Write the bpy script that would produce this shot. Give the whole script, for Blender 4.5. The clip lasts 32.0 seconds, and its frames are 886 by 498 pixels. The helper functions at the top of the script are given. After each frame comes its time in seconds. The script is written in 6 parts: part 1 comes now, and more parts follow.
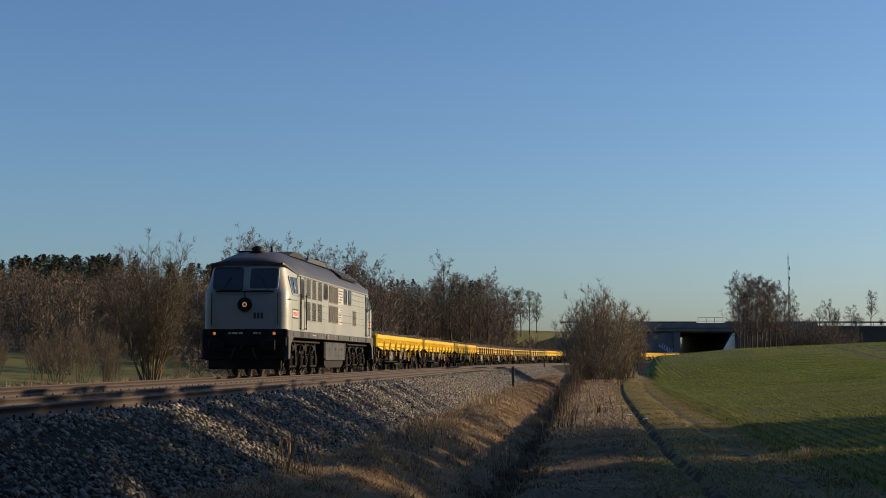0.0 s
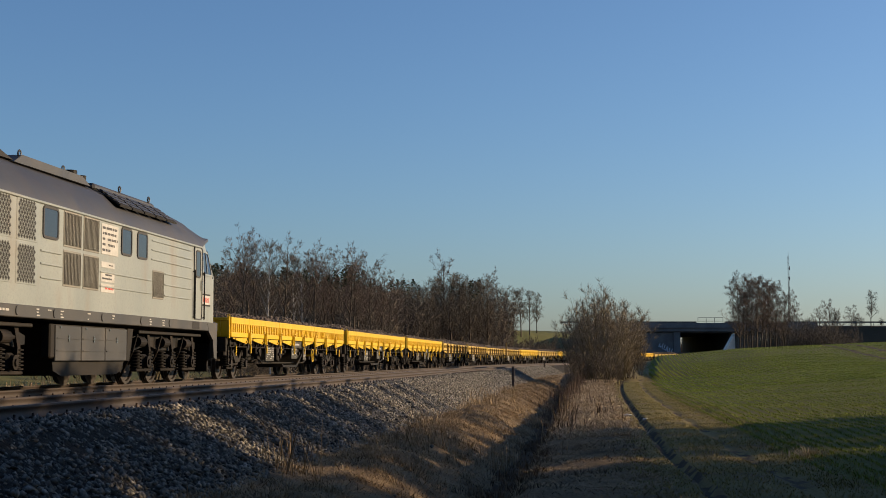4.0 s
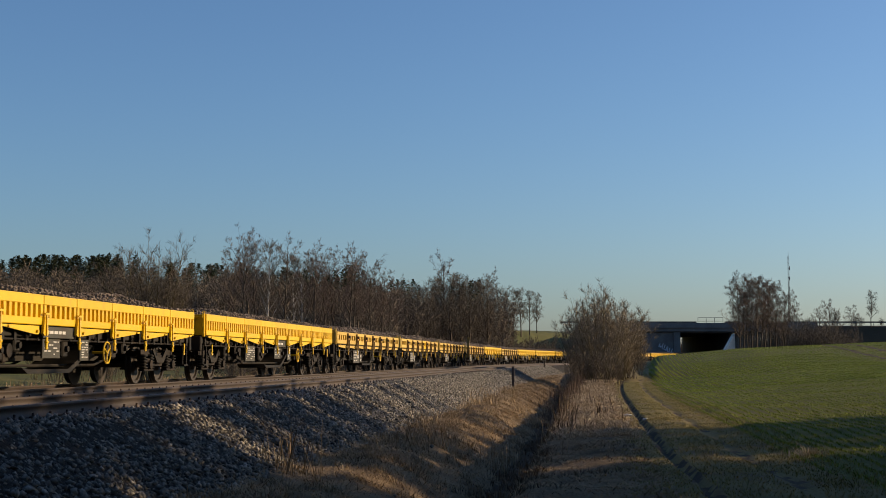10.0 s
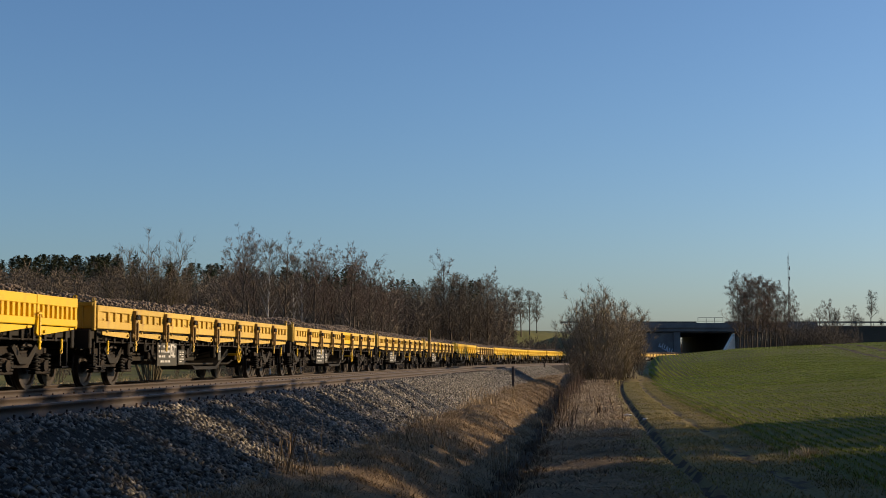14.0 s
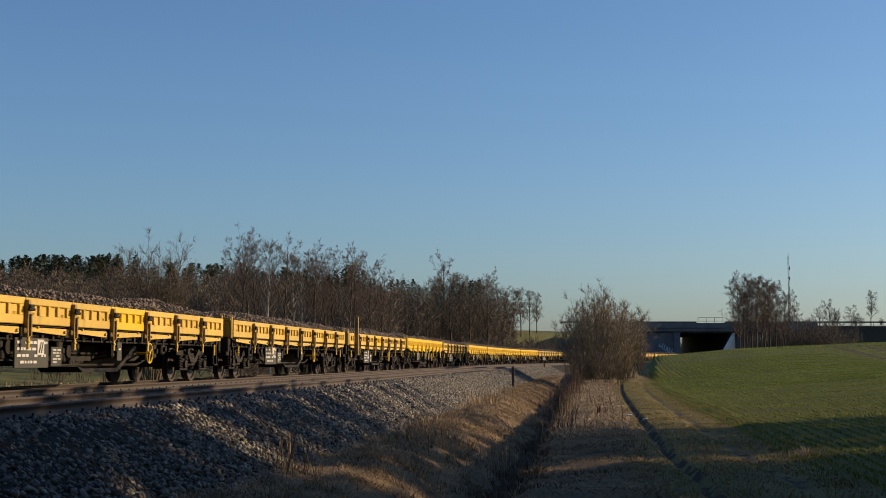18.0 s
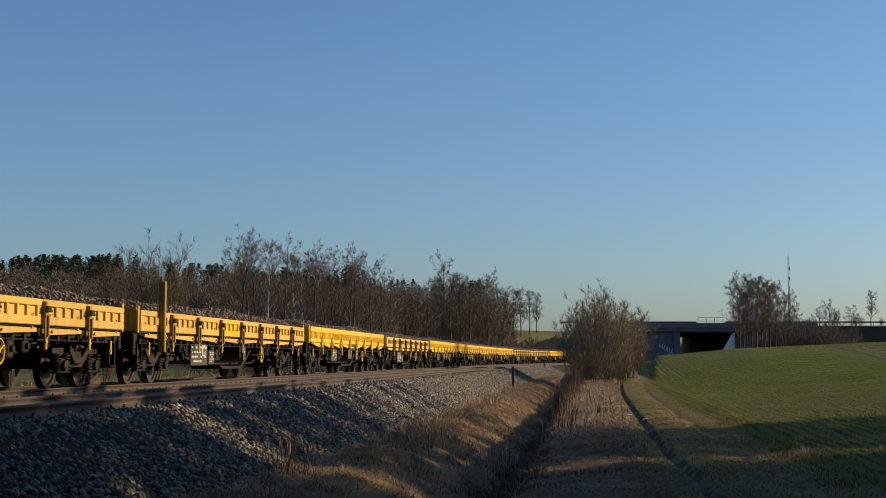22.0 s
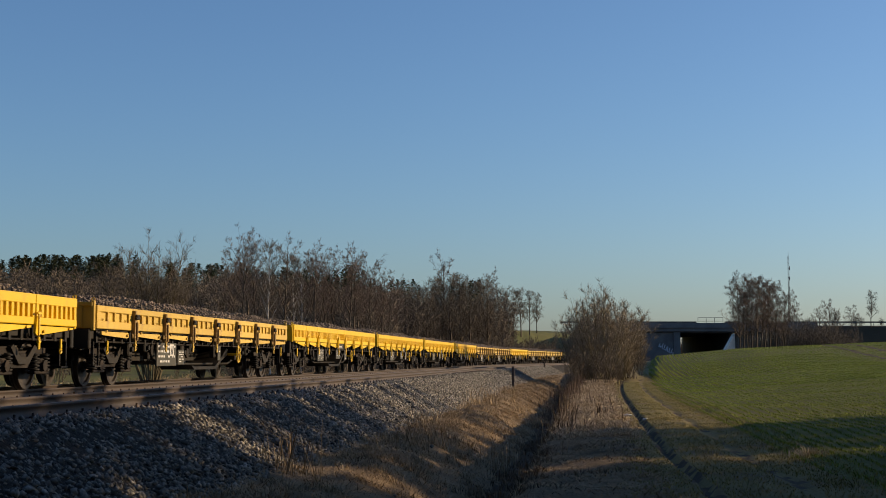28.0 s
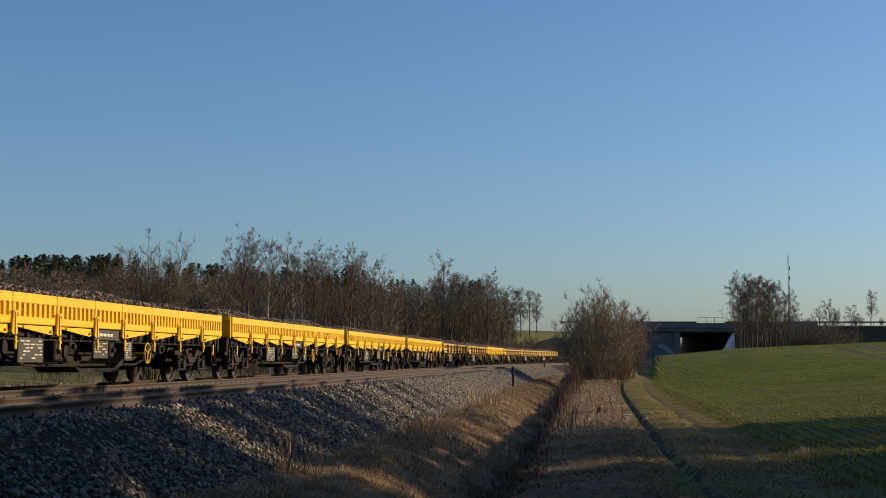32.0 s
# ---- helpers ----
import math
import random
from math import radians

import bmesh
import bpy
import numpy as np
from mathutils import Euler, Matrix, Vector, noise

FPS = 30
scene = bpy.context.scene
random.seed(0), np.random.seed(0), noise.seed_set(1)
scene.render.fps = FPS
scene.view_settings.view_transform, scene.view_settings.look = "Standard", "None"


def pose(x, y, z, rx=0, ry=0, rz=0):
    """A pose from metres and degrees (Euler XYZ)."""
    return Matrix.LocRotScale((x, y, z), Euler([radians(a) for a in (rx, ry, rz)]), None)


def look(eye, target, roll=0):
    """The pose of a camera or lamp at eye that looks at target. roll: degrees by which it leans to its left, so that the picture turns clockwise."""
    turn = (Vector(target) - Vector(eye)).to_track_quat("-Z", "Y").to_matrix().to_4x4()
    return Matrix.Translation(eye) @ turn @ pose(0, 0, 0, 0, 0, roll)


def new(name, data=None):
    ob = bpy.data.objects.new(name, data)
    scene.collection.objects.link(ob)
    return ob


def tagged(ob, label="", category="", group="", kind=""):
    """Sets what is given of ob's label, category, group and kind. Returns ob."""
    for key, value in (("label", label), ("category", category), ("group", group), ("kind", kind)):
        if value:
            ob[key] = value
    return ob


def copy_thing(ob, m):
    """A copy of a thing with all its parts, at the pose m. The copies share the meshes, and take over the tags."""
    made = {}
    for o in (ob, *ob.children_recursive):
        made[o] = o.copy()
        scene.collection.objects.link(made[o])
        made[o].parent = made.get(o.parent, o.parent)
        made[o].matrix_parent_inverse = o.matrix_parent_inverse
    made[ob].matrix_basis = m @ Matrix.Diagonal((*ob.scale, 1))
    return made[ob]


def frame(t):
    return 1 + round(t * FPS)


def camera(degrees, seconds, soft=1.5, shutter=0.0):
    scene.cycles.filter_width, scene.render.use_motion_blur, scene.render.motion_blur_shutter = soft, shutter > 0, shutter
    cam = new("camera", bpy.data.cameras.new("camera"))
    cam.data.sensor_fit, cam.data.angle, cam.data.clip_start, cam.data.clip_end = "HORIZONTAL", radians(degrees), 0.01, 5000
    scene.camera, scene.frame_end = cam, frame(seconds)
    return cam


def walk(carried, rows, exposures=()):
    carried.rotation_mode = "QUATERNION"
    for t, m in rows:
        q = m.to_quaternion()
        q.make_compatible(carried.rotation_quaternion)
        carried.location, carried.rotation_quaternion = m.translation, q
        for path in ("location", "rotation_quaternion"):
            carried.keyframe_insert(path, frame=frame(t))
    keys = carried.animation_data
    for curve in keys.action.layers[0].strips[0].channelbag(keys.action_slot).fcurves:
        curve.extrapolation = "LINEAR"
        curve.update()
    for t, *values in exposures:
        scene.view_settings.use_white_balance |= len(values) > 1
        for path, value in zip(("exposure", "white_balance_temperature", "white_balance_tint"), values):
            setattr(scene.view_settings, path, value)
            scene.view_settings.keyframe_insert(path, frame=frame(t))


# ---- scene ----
import itertools

# the camera stands still on the verge between the ditch and the farm track
CLIP = 32.0
cam = camera(34.1, CLIP, soft=0.6, shutter=0.2)
EYE = pose(0, 0, 0.58, 94.37, 0, 0)
walk(cam, [(0.0, EYE), (CLIP, EYE)], exposures=[(0.0, 0.30, 6790, 13), (CLIP, 0.30, 6790, 13)])

# low winter sun
SUN_AZ, SUN_EL = radians(73), radians(15)
SUN_DIR = Vector((math.sin(SUN_AZ) * math.cos(SUN_EL), math.cos(SUN_AZ) * math.cos(SUN_EL), math.sin(SUN_EL)))
world = bpy.data.worlds.new("sky")
scene.world = world
world.use_nodes = True
wn, wl = world.node_tree.nodes, world.node_tree.links
sky = wn.new("ShaderNodeTexSky")
sky.sky_type, sky.sun_disc = "NISHITA", False
sky.sun_elevation, sky.sun_rotation = SUN_EL, SUN_AZ
sky.air_density, sky.dust_density, sky.ozone_density = 1.0, 1.0, 5.6
wl.new(sky.outputs[0], wn["Background"].inputs[0])
wn["Background"].inputs[1].default_value = 0.113

sun = new("sun", bpy.data.lights.new("sun", "SUN"))
sun.data.energy, sun.data.angle, sun.data.color = 5.0, radians(0.53), (1.0, 0.76, 0.48)
sun.matrix_world = look(SUN_DIR * 50, (0, 0, 0))


# ---- materials ----
def surface(name, c1, c2, scale=4.0, rough=0.7, metal=0.0, bump=0.15, fine=60.0, dirt=None, dirt_amount=0.35, dirt_scale=1.3,
            rand=0.0, stretch=(1, 1, 1), spec=0.5, bump_dist=0.01, island=0.0, coords="Object"):
    """Two colours mixed by broad and fine noise, dirt in patches, and a fine bump."""
    m = bpy.data.materials.new(name)
    m.use_nodes = True
    n, l = m.node_tree.nodes, m.node_tree.links
    b = n["Principled BSDF"]
    tc, mp = n.new("ShaderNodeTexCoord"), n.new("ShaderNodeMapping")
    mp.inputs["Scale"].default_value = stretch
    l.new(tc.outputs[coords], mp.inputs[0])

    def tex(s, detail=4.0):
        t = n.new("ShaderNodeTexNoise")
        t.inputs["Scale"].default_value, t.inputs["Detail"].default_value = s, detail
        l.new(mp.outputs[0], t.inputs["Vector"])
        return t

    def mix(fac, a, bb):
        x = n.new("ShaderNodeMix")
        x.data_type = "RGBA"
        for sock, v in ((x.inputs[0], fac), (x.inputs[6], a), (x.inputs[7], bb)):
            if hasattr(v, "links"):
                l.new(v, sock)
            elif isinstance(v, tuple):
                sock.default_value = (*v, 1)
            else:
                sock.default_value = v
        return x.outputs[2]

    def ramp(v, lo, hi):
        r = n.new("ShaderNodeMapRange")
        r.inputs[1].default_value, r.inputs[2].default_value = lo, hi
        l.new(v, r.inputs[0])
        return r.outputs[0]

    big, small = tex(scale), tex(fine, 3.0)
    col = mix(ramp(big.outputs[0], 0.35, 0.65), c1, c2)
    avg = tuple(x * 0.72 for x in c1)
    col = mix(ramp(small.outputs[0], 0.5, 0.85), col, avg)
    if dirt:
        d = tex(dirt_scale, 6.0)
        col = mix(ramp(d.outputs[0], 0.62 - 0.3 * dirt_amount, 0.85 - 0.2 * dirt_amount), col, dirt)
    if rand or island:
        src = n.new("ShaderNodeObjectInfo").outputs["Random"] if rand else n.new("ShaderNodeNewGeometry").outputs["Random Per Island"]
        h = n.new("ShaderNodeHueSaturation")
        l.new(col, h.inputs["Color"])
        mr = n.new("ShaderNodeMapRange")
        mr.inputs[3].default_value, mr.inputs[4].default_value = 1 - (rand or island), 1 + (rand or island)
        l.new(src, mr.inputs[0])
        l.new(mr.outputs[0], h.inputs["Value"])
        col = h.outputs[0]
    l.new(col, b.inputs["Base Color"])
    rr = n.new("ShaderNodeMapRange")
    rr.inputs[3].default_value, rr.inputs[4].default_value = max(0.02, rough - 0.12), min(1, rough + 0.12)
    l.new(big.outputs[0], rr.inputs[0])
    l.new(rr.outputs[0], b.inputs["Roughness"])
    b.inputs["Metallic"].default_value = metal
    b.inputs["Specular IOR Level"].default_value = spec
    if bump:
        bp = n.new("ShaderNodeBump")
        bp.inputs["Strength"].default_value, bp.inputs["Distance"].default_value = bump, bump_dist
        l.new(small.outputs[0], bp.inputs["Height"])
        l.new(bp.outputs[0], b.inputs["Normal"])
    return m


def plain(name, c, rough=0.5, metal=0.0, emit=0.0):
    m = bpy.data.materials.new(name)
    m.use_nodes = True
    b = m.node_tree.nodes["Principled BSDF"]
    b.inputs["Base Color"].default_value = (*c, 1)
    b.inputs["Roughness"].default_value, b.inputs["Metallic"].default_value = rough, metal
    if emit:
        b.inputs["Emission Color"].default_value, b.inputs["Emission Strength"].default_value = (*c, 1), emit
    return m


M_YELLOW = surface("yellow_paint", (0.70, 0.455, 0.006), (0.65, 0.415, 0.006), 1.2, 0.42, bump=0.05, dirt=(0.36, 0.22, 0.05), dirt_amount=0.1, rand=0.05)
M_OCHRE = surface("faded_yellow_paint", (0.515, 0.348, 0.047), (0.455, 0.296, 0.045), 1.0, 0.6, bump=0.1, dirt=(0.26, 0.15, 0.06), dirt_amount=0.22, dirt_scale=3.0, rand=0.10)
M_UNDER = surface("dark_underframe", (0.018, 0.017, 0.015), (0.028, 0.025, 0.021), 2.0, 0.7, bump=0.2, dirt=(0.03, 0.023, 0.017), dirt_amount=0.25, spec=0.15)
M_BOGIE = surface("brake_dust_steel", (0.010, 0.009, 0.008), (0.019, 0.016, 0.014), 3.0, 0.75, bump=0.25, dirt=(0.045, 0.035, 0.027), dirt_amount=0.4, spec=0.15)
M_WHEEL = surface("wheel_steel", (0.024, 0.02, 0.017), (0.045, 0.036, 0.03), 5.0, 0.6, metal=0.3, bump=0.1)
M_WHITE = surface("white_stencil", (0.52, 0.51, 0.48), (0.42, 0.42, 0.39), 5.0, 0.6, bump=0.0)
M_GREYBOX = surface("grey_lever_plate", (0.055, 0.056, 0.048), (0.075, 0.074, 0.062), 3.0, 0.6, bump=0.1, dirt=(0.05, 0.04, 0.03), spec=0.15)
M_LOAD = surface("loaded_ballast", (0.16, 0.128, 0.10), (0.235, 0.19, 0.15), 5.0, 0.9, bump=0.4, fine=25, island=0.3, spec=0.15)
M_SILVER = surface("silver_grey_paint", (0.256, 0.284, 0.266), (0.30, 0.327, 0.304), 0.9, 0.42, metal=0.1, bump=0.03, dirt=(0.25, 0.22, 0.17), dirt_amount=0.22, stretch=(1, 1, 0.35))
M_ROOF = surface("dark_grey_roof_paint", (0.040, 0.041, 0.042), (0.056, 0.056, 0.055), 1.5, 0.5, bump=0.05, dirt=(0.05, 0.046, 0.044), dirt_amount=0.4)
M_SILL = surface("grey_frame_paint", (0.034, 0.035, 0.034), (0.05, 0.05, 0.047), 1.5, 0.55, bump=0.08, dirt=(0.075, 0.064, 0.052), dirt_amount=0.35)
M_DARK = surface("black_running_gear", (0.008, 0.008, 0.008), (0.016, 0.015, 0.014), 3.0, 0.6, bump=0.2, dirt=(0.04, 0.034, 0.028), dirt_amount=0.4, spec=0.15)
M_GRILLE = plain("dark_grille_void", (0.012, 0.012, 0.012), 0.8)
M_GLASS = plain("cab_window_glass", (0.025, 0.03, 0.035), 0.06)
M_RUBBER = plain("window_rubber", (0.03, 0.03, 0.03), 0.7)
M_RED = plain("red_lettering", (0.55, 0.05, 0.03), 0.5)
M_LAMP = plain("headlamp_glow", (0.9, 0.6, 0.28), 0.3, emit=0.3)
M_LAMP2 = plain("marker_lamp_glow", (0.75, 0.27, 0.06), 0.3, emit=0.35)
M_CHROME = plain("lamp_rim", (0.5, 0.5, 0.5), 0.25, 1.0)
M_RAIL = surface("rusty_rail", (0.034, 0.024, 0.018), (0.05, 0.034, 0.026), 2.5, 0.75, metal=0.1, bump=0.2, dirt=(0.035, 0.026, 0.021))
M_RAILTOP = surface("worn_rail_head", (0.10, 0.078, 0.062), (0.14, 0.11, 0.088), 2.0, 0.5, metal=0.4, bump=0.05)
M_SLEEPER = surface("concrete_sleeper", (0.15, 0.125, 0.104), (0.20, 0.168, 0.14), 3.0, 0.85, bump=0.2, dirt=(0.17, 0.12, 0.09), dirt_amount=0.5, rand=0.12, spec=0.15)
M_CLIP = surface("rail_clip", (0.06, 0.04, 0.03), (0.09, 0.06, 0.045), 8.0, 0.7)
M_STONE = surface("ballast_stone", (0.155, 0.145, 0.122), (0.255, 0.238, 0.202), 9.0, 0.9, bump=0.4, fine=40, island=0.6, spec=0.15)
# near-black crushed stone: the shade in the gaps is put into its colour
M_STONESHADE = surface("ballast_bed", (0.010, 0.009, 0.0075), (0.055, 0.049, 0.038), 14.0, 0.95, bump=1.0, fine=28, bump_dist=0.05, spec=0.15)
M_BARK = surface("grey_bark", (0.07, 0.057, 0.043), (0.11, 0.09, 0.068), 3.0, 0.9, bump=0.5, fine=20, stretch=(1, 1, 0.3), spec=0.15)
M_BARK2 = surface("olive_willow_bark", (0.10, 0.085, 0.048), (0.14, 0.115, 0.065), 3.0, 0.9, bump=0.4, fine=20, spec=0.15)
M_BIRCH = surface("pale_birch_bark", (0.42, 0.40, 0.36), (0.5, 0.47, 0.42), 2.0, 0.8, bump=0.2, fine=12, dirt=(0.06, 0.05, 0.05), dirt_amount=0.45, dirt_scale=3)
M_TWIG = surface("brown_twigs", (0.115, 0.095, 0.07), (0.155, 0.128, 0.095), 1.0, 0.9, bump=0.0, island=0.25, spec=0.15)
M_TWIG2 = surface("beige_twigs", (0.24, 0.20, 0.14), (0.32, 0.265, 0.188), 1.0, 0.9, bump=0.0, island=0.25, spec=0.15)
M_TWIGR = surface("alder_twigs", (0.13, 0.096, 0.075), (0.175, 0.13, 0.10), 1.0, 0.9, bump=0.0, island=0.25, spec=0.15)
M_TWIGF = surface("far_wood_twigs", (0.12, 0.098, 0.072), (0.165, 0.134, 0.10), 0.05, 0.95, bump=0.0, island=0.3, spec=0.15)
M_NEEDLE = surface("pine_needles", (0.05, 0.062, 0.036), (0.078, 0.088, 0.048), 0.8, 0.85, bump=0.0, island=0.35, spec=0.15)
M_STRAW = surface("dead_straw_grass", (0.42, 0.318, 0.19), (0.30, 0.218, 0.126), 0.6, 0.9, bump=0.0, island=0.35, spec=0.15)
M_GREENBLADE = surface("green_grass_blades", (0.232, 0.288, 0.046), (0.29, 0.332, 0.062), 0.6, 0.8, bump=0.0, island=0.35, spec=0.15)
M_CONCRETE = surface("bridge_concrete", (0.13, 0.135, 0.135), (0.18, 0.18, 0.175), 0.5, 0.9, bump=0.15, dirt=(0.09, 0.09, 0.09), dirt_amount=0.5, dirt_scale=0.3)
# pale concrete, raised in colour to make up for missing sunlight
M_BRIGHTWALL = surface("brightened_wing_wall", (0.66, 0.62, 0.53), (0.74, 0.7, 0.6), 0.6, 0.9, bump=0.1, dirt=(0.4, 0.38, 0.33))
M_GRAFFITI = surface("pale_spray_paint", (0.5, 0.56, 0.64), (0.6, 0.64, 0.7), 2.0, 0.7, bump=0.0)
M_ASPHALT = surface("asphalt", (0.05, 0.05, 0.05), (0.07, 0.07, 0.068), 0.5, 0.9, bump=0.2, fine=30)
M_WEED = surface("withered_weed", (0.11, 0.075, 0.045), (0.16, 0.11, 0.065), 0.6, 0.9, bump=0.0, island=0.35, spec=0.15)
M_BRUSH = surface("reddish_brushwood", (0.115, 0.078, 0.056), (0.16, 0.112, 0.08), 0.6, 0.9, bump=0.0, island=0.35, spec=0.15)
M_TURF = surface("olive_turf", (0.295, 0.265, 0.09), (0.36, 0.295, 0.115), 0.6, 0.9, bump=0.0, island=0.35, spec=0.15)
# bleached straw, with some of the low sun put into its colour
M_PALESTRAW = surface("brightened_bleached_straw", (0.60, 0.49, 0.335), (0.46, 0.36, 0.23), 0.6, 0.9, bump=0.0, island=0.35, spec=0.15)
M_STEEL = surface("galvanised_steel", (0.10, 0.105, 0.11), (0.15, 0.155, 0.155), 2.0, 0.6, metal=0.15, bump=0.0)
M_POST = surface("dark_wooden_post", (0.045, 0.035, 0.03), (0.07, 0.055, 0.045), 4.0, 0.9, bump=0.4, fine=30)


# ---- mesh helpers ----
def mesh_np(name, v, f):
    """A mesh from an array of points and one array of equal-sided faces."""
    me = bpy.data.meshes.new(name)
    v, f = np.asarray(v, np.float32), np.asarray(f, np.int32)
    k = f.shape[1]
    me.vertices.add(len(v))
    me.vertices.foreach_set("co", v.ravel())
    me.loops.add(f.size)
    me.loops.foreach_set("vertex_index", f.ravel())
    me.polygons.add(len(f))
    me.polygons.foreach_set("loop_start", np.arange(0, f.size, k, dtype=np.int32))
    me.update(calc_edges=True)
    return me


class Geo:
    """Collects solid pieces for one mesh."""

    def __init__(self):
        self.v, self.f = [], []

    def add(self, v, f):
        o = len(self.v)
        self.v += [tuple(p) for p in v]
        self.f += [tuple(i + o for i in q) for q in f]
        return self

    def box(self, x0, x1, y0, y1, z0, z1, c=0.0):
        x0, x1, y0, y1, z0, z1 = min(x0, x1), max(x0, x1), min(y0, y1), max(y0, y1), min(z0, z1), max(z0, z1)
        if not c:
            v = list(itertools.product((x0, x1), (y0, y1), (z0, z1)))
            return self.add(v, [(0, 1, 3, 2), (4, 6, 7, 5), (0, 4, 5, 1), (2, 3, 7, 6), (0, 2, 6, 4), (1, 5, 7, 3)])
        c = min(c, (x1 - x0) * 0.45, (y1 - y0) * 0.45, (z1 - z0) * 0.45)
        pts = []
        for a, b, d in itertools.product((0, 1), (0, 1), (0, 1)):
            X, Y, Z = (x0, x1)[a], (y0, y1)[b], (z0, z1)[d]
            sx, sy, sz = (c, -c)[a], (c, -c)[b], (c, -c)[d]
            pts += [(X, Y + sy, Z + sz), (X + sx, Y, Z + sz), (X + sx, Y + sy, Z)]
        bm = bmesh.new()
        vs = [bm.verts.new(p) for p in pts]
        r = bmesh.ops.convex_hull(bm, input=vs)
        bm.verts.index_update()
        self.add([q.co[:] for q in bm.verts], [[q.index for q in fc.verts] for fc in bm.faces])
        bm.free()
        return self

    def prism(self, outline, y0, y1, axis="y"):
        """An outline of (x, z) points pushed from y0 to y1; axis x takes (y, z), axis z takes (x, y)."""
        n = len(outline)
        put = {"y": lambda a, b, t: (a, t, b), "x": lambda a, b, t: (t, a, b), "z": lambda a, b, t: (a, b, t)}[axis]
        v = [put(a, b, y0) for a, b in outline] + [put(a, b, y1) for a, b in outline]
        f = [(i, (i + 1) % n, n + (i + 1) % n, n + i) for i in range(n)] + [tuple(range(n))[::-1], tuple(range(n, 2 * n))]
        return self.add(v, f)

    def cyl(self, p, q, r, r2=None, n=12):
        p, q = Vector(p), Vector(q)
        r2 = r if r2 is None else r2
        rot = (q - p).to_track_quat("Z", "Y").to_matrix()
        v = []
        for o, rad in ((p, r), (q, r2)):
            v += [o + rot @ Vector((math.cos(a) * rad, math.sin(a) * rad, 0)) for a in (2 * math.pi * i / n for i in range(n))]
        f = [(i, (i + 1) % n, n + (i + 1) % n, n + i) for i in range(n)] + [tuple(range(n))[::-1], tuple(range(n, 2 * n))]
        return self.add(v, f)

    def lathe(self, prof, o, axis="y", n=16):
        """(along, radius) points turned round an axis through o."""
        put = {"y": lambda t, a, b: (o[0] + a, o[1] + t, o[2] + b), "x": lambda t, a, b: (o[0] + t, o[1] + a, o[2] + b), "z": lambda t, a, b: (o[0] + a, o[1] + b, o[2] + t)}[axis]
        v, k = [], len(prof)
        for t, r in prof:
            v += [put(t, r * math.cos(2 * math.pi * i / n), r * math.sin(2 * math.pi * i / n)) for i in range(n)]
        f = [(j * n + i, j * n + (i + 1) % n, (j + 1) * n + (i + 1) % n, (j + 1) * n + i) for j in range(k - 1) for i in range(n)]
        f += [tuple(range(n))[::-1], tuple(range((k - 1) * n, k * n))]
        return self.add(v, f)

    def torus(self, o, R, r, axis="y", n=20, m=6):
        v = []
        for i in range(n):
            a = 2 * math.pi * i / n
            for j in range(m):
                b = 2 * math.pi * j / m
                u, w, t = (R + r * math.cos(b)) * math.cos(a), (R + r * math.cos(b)) * math.sin(a), r * math.sin(b)
                v.append({"y": (o[0] + u, o[1] + t, o[2] + w), "x": (o[0] + t, o[1] + u, o[2] + w), "z": (o[0] + u, o[1] + w, o[2] + t)}[axis])
        f = [(i * m + j, ((i + 1) % n) * m + j, ((i + 1) % n) * m + (j + 1) % m, i * m + (j + 1) % m) for i in range(n) for j in range(m)]
        return self.add(v, f)

    def spring(self, o, R, r, h, turns=5):
        prof = [(0, R * 0.7)]
        for i in range(turns):
            a = h * i / turns
            b = h / turns
            prof += [(a + b * 0.1, R * 0.78), (a + b * 0.28, R + r), (a + b * 0.62, R + r), (a + b * 0.8, R * 0.78)]
        return self.lathe(prof + [(h, R * 0.7)], o, "z", 12)

    def mesh(self, name, smooth=False):
        me = bpy.data.meshes.new(name)
        me.from_pydata(self.v, [], self.f)
        bm = bmesh.new()
        bm.from_mesh(me)
        bmesh.ops.recalc_face_normals(bm, faces=bm.faces)
        bm.to_mesh(me)
        bm.free()
        if smooth:
            me.polygons.foreach_set("use_smooth", [True] * len(me.polygons))
            me.set_sharp_from_angle(angle=radians(38))
        me.update()
        return me


def part(name, shape, material, parent=None, label="", m=None, smooth=False):
    """One mesh object, under a thing or a part."""
    me = shape.mesh(name, smooth) if isinstance(shape, Geo) else shape
    if not me.materials:
        me.materials.append(material)
    ob = new(name, me)
    if parent:
        ob.parent = parent
    if m is not None:
        ob.matrix_basis = m
    if name in ("lettering", "sign_blocks", "grille_holes", "louvre_slats", "graffiti"):
        ob["kind"] = "stuff"
    if label:
        ob["label"] = label
    return ob


def empty(name):
    e = new(name)
    e.empty_display_size = 0.3
    return e



def boulder(seed):
    """A cheap angular stone of 8 faces."""
    r = np.random.RandomState(seed)
    v = np.array([(1, 0, 0), (-1, 0, 0), (0, 1, 0), (0, -1, 0), (0, 0, 1), (0, 0, -1)], float) * r.uniform(0.65, 1.2, (6, 1)) + r.uniform(-0.3, 0.3, (6, 3))
    f = np.array([(0, 2, 4), (2, 1, 4), (1, 3, 4), (3, 0, 4), (2, 0, 5), (1, 2, 5), (3, 1, 5), (0, 3, 5)])
    return v, f


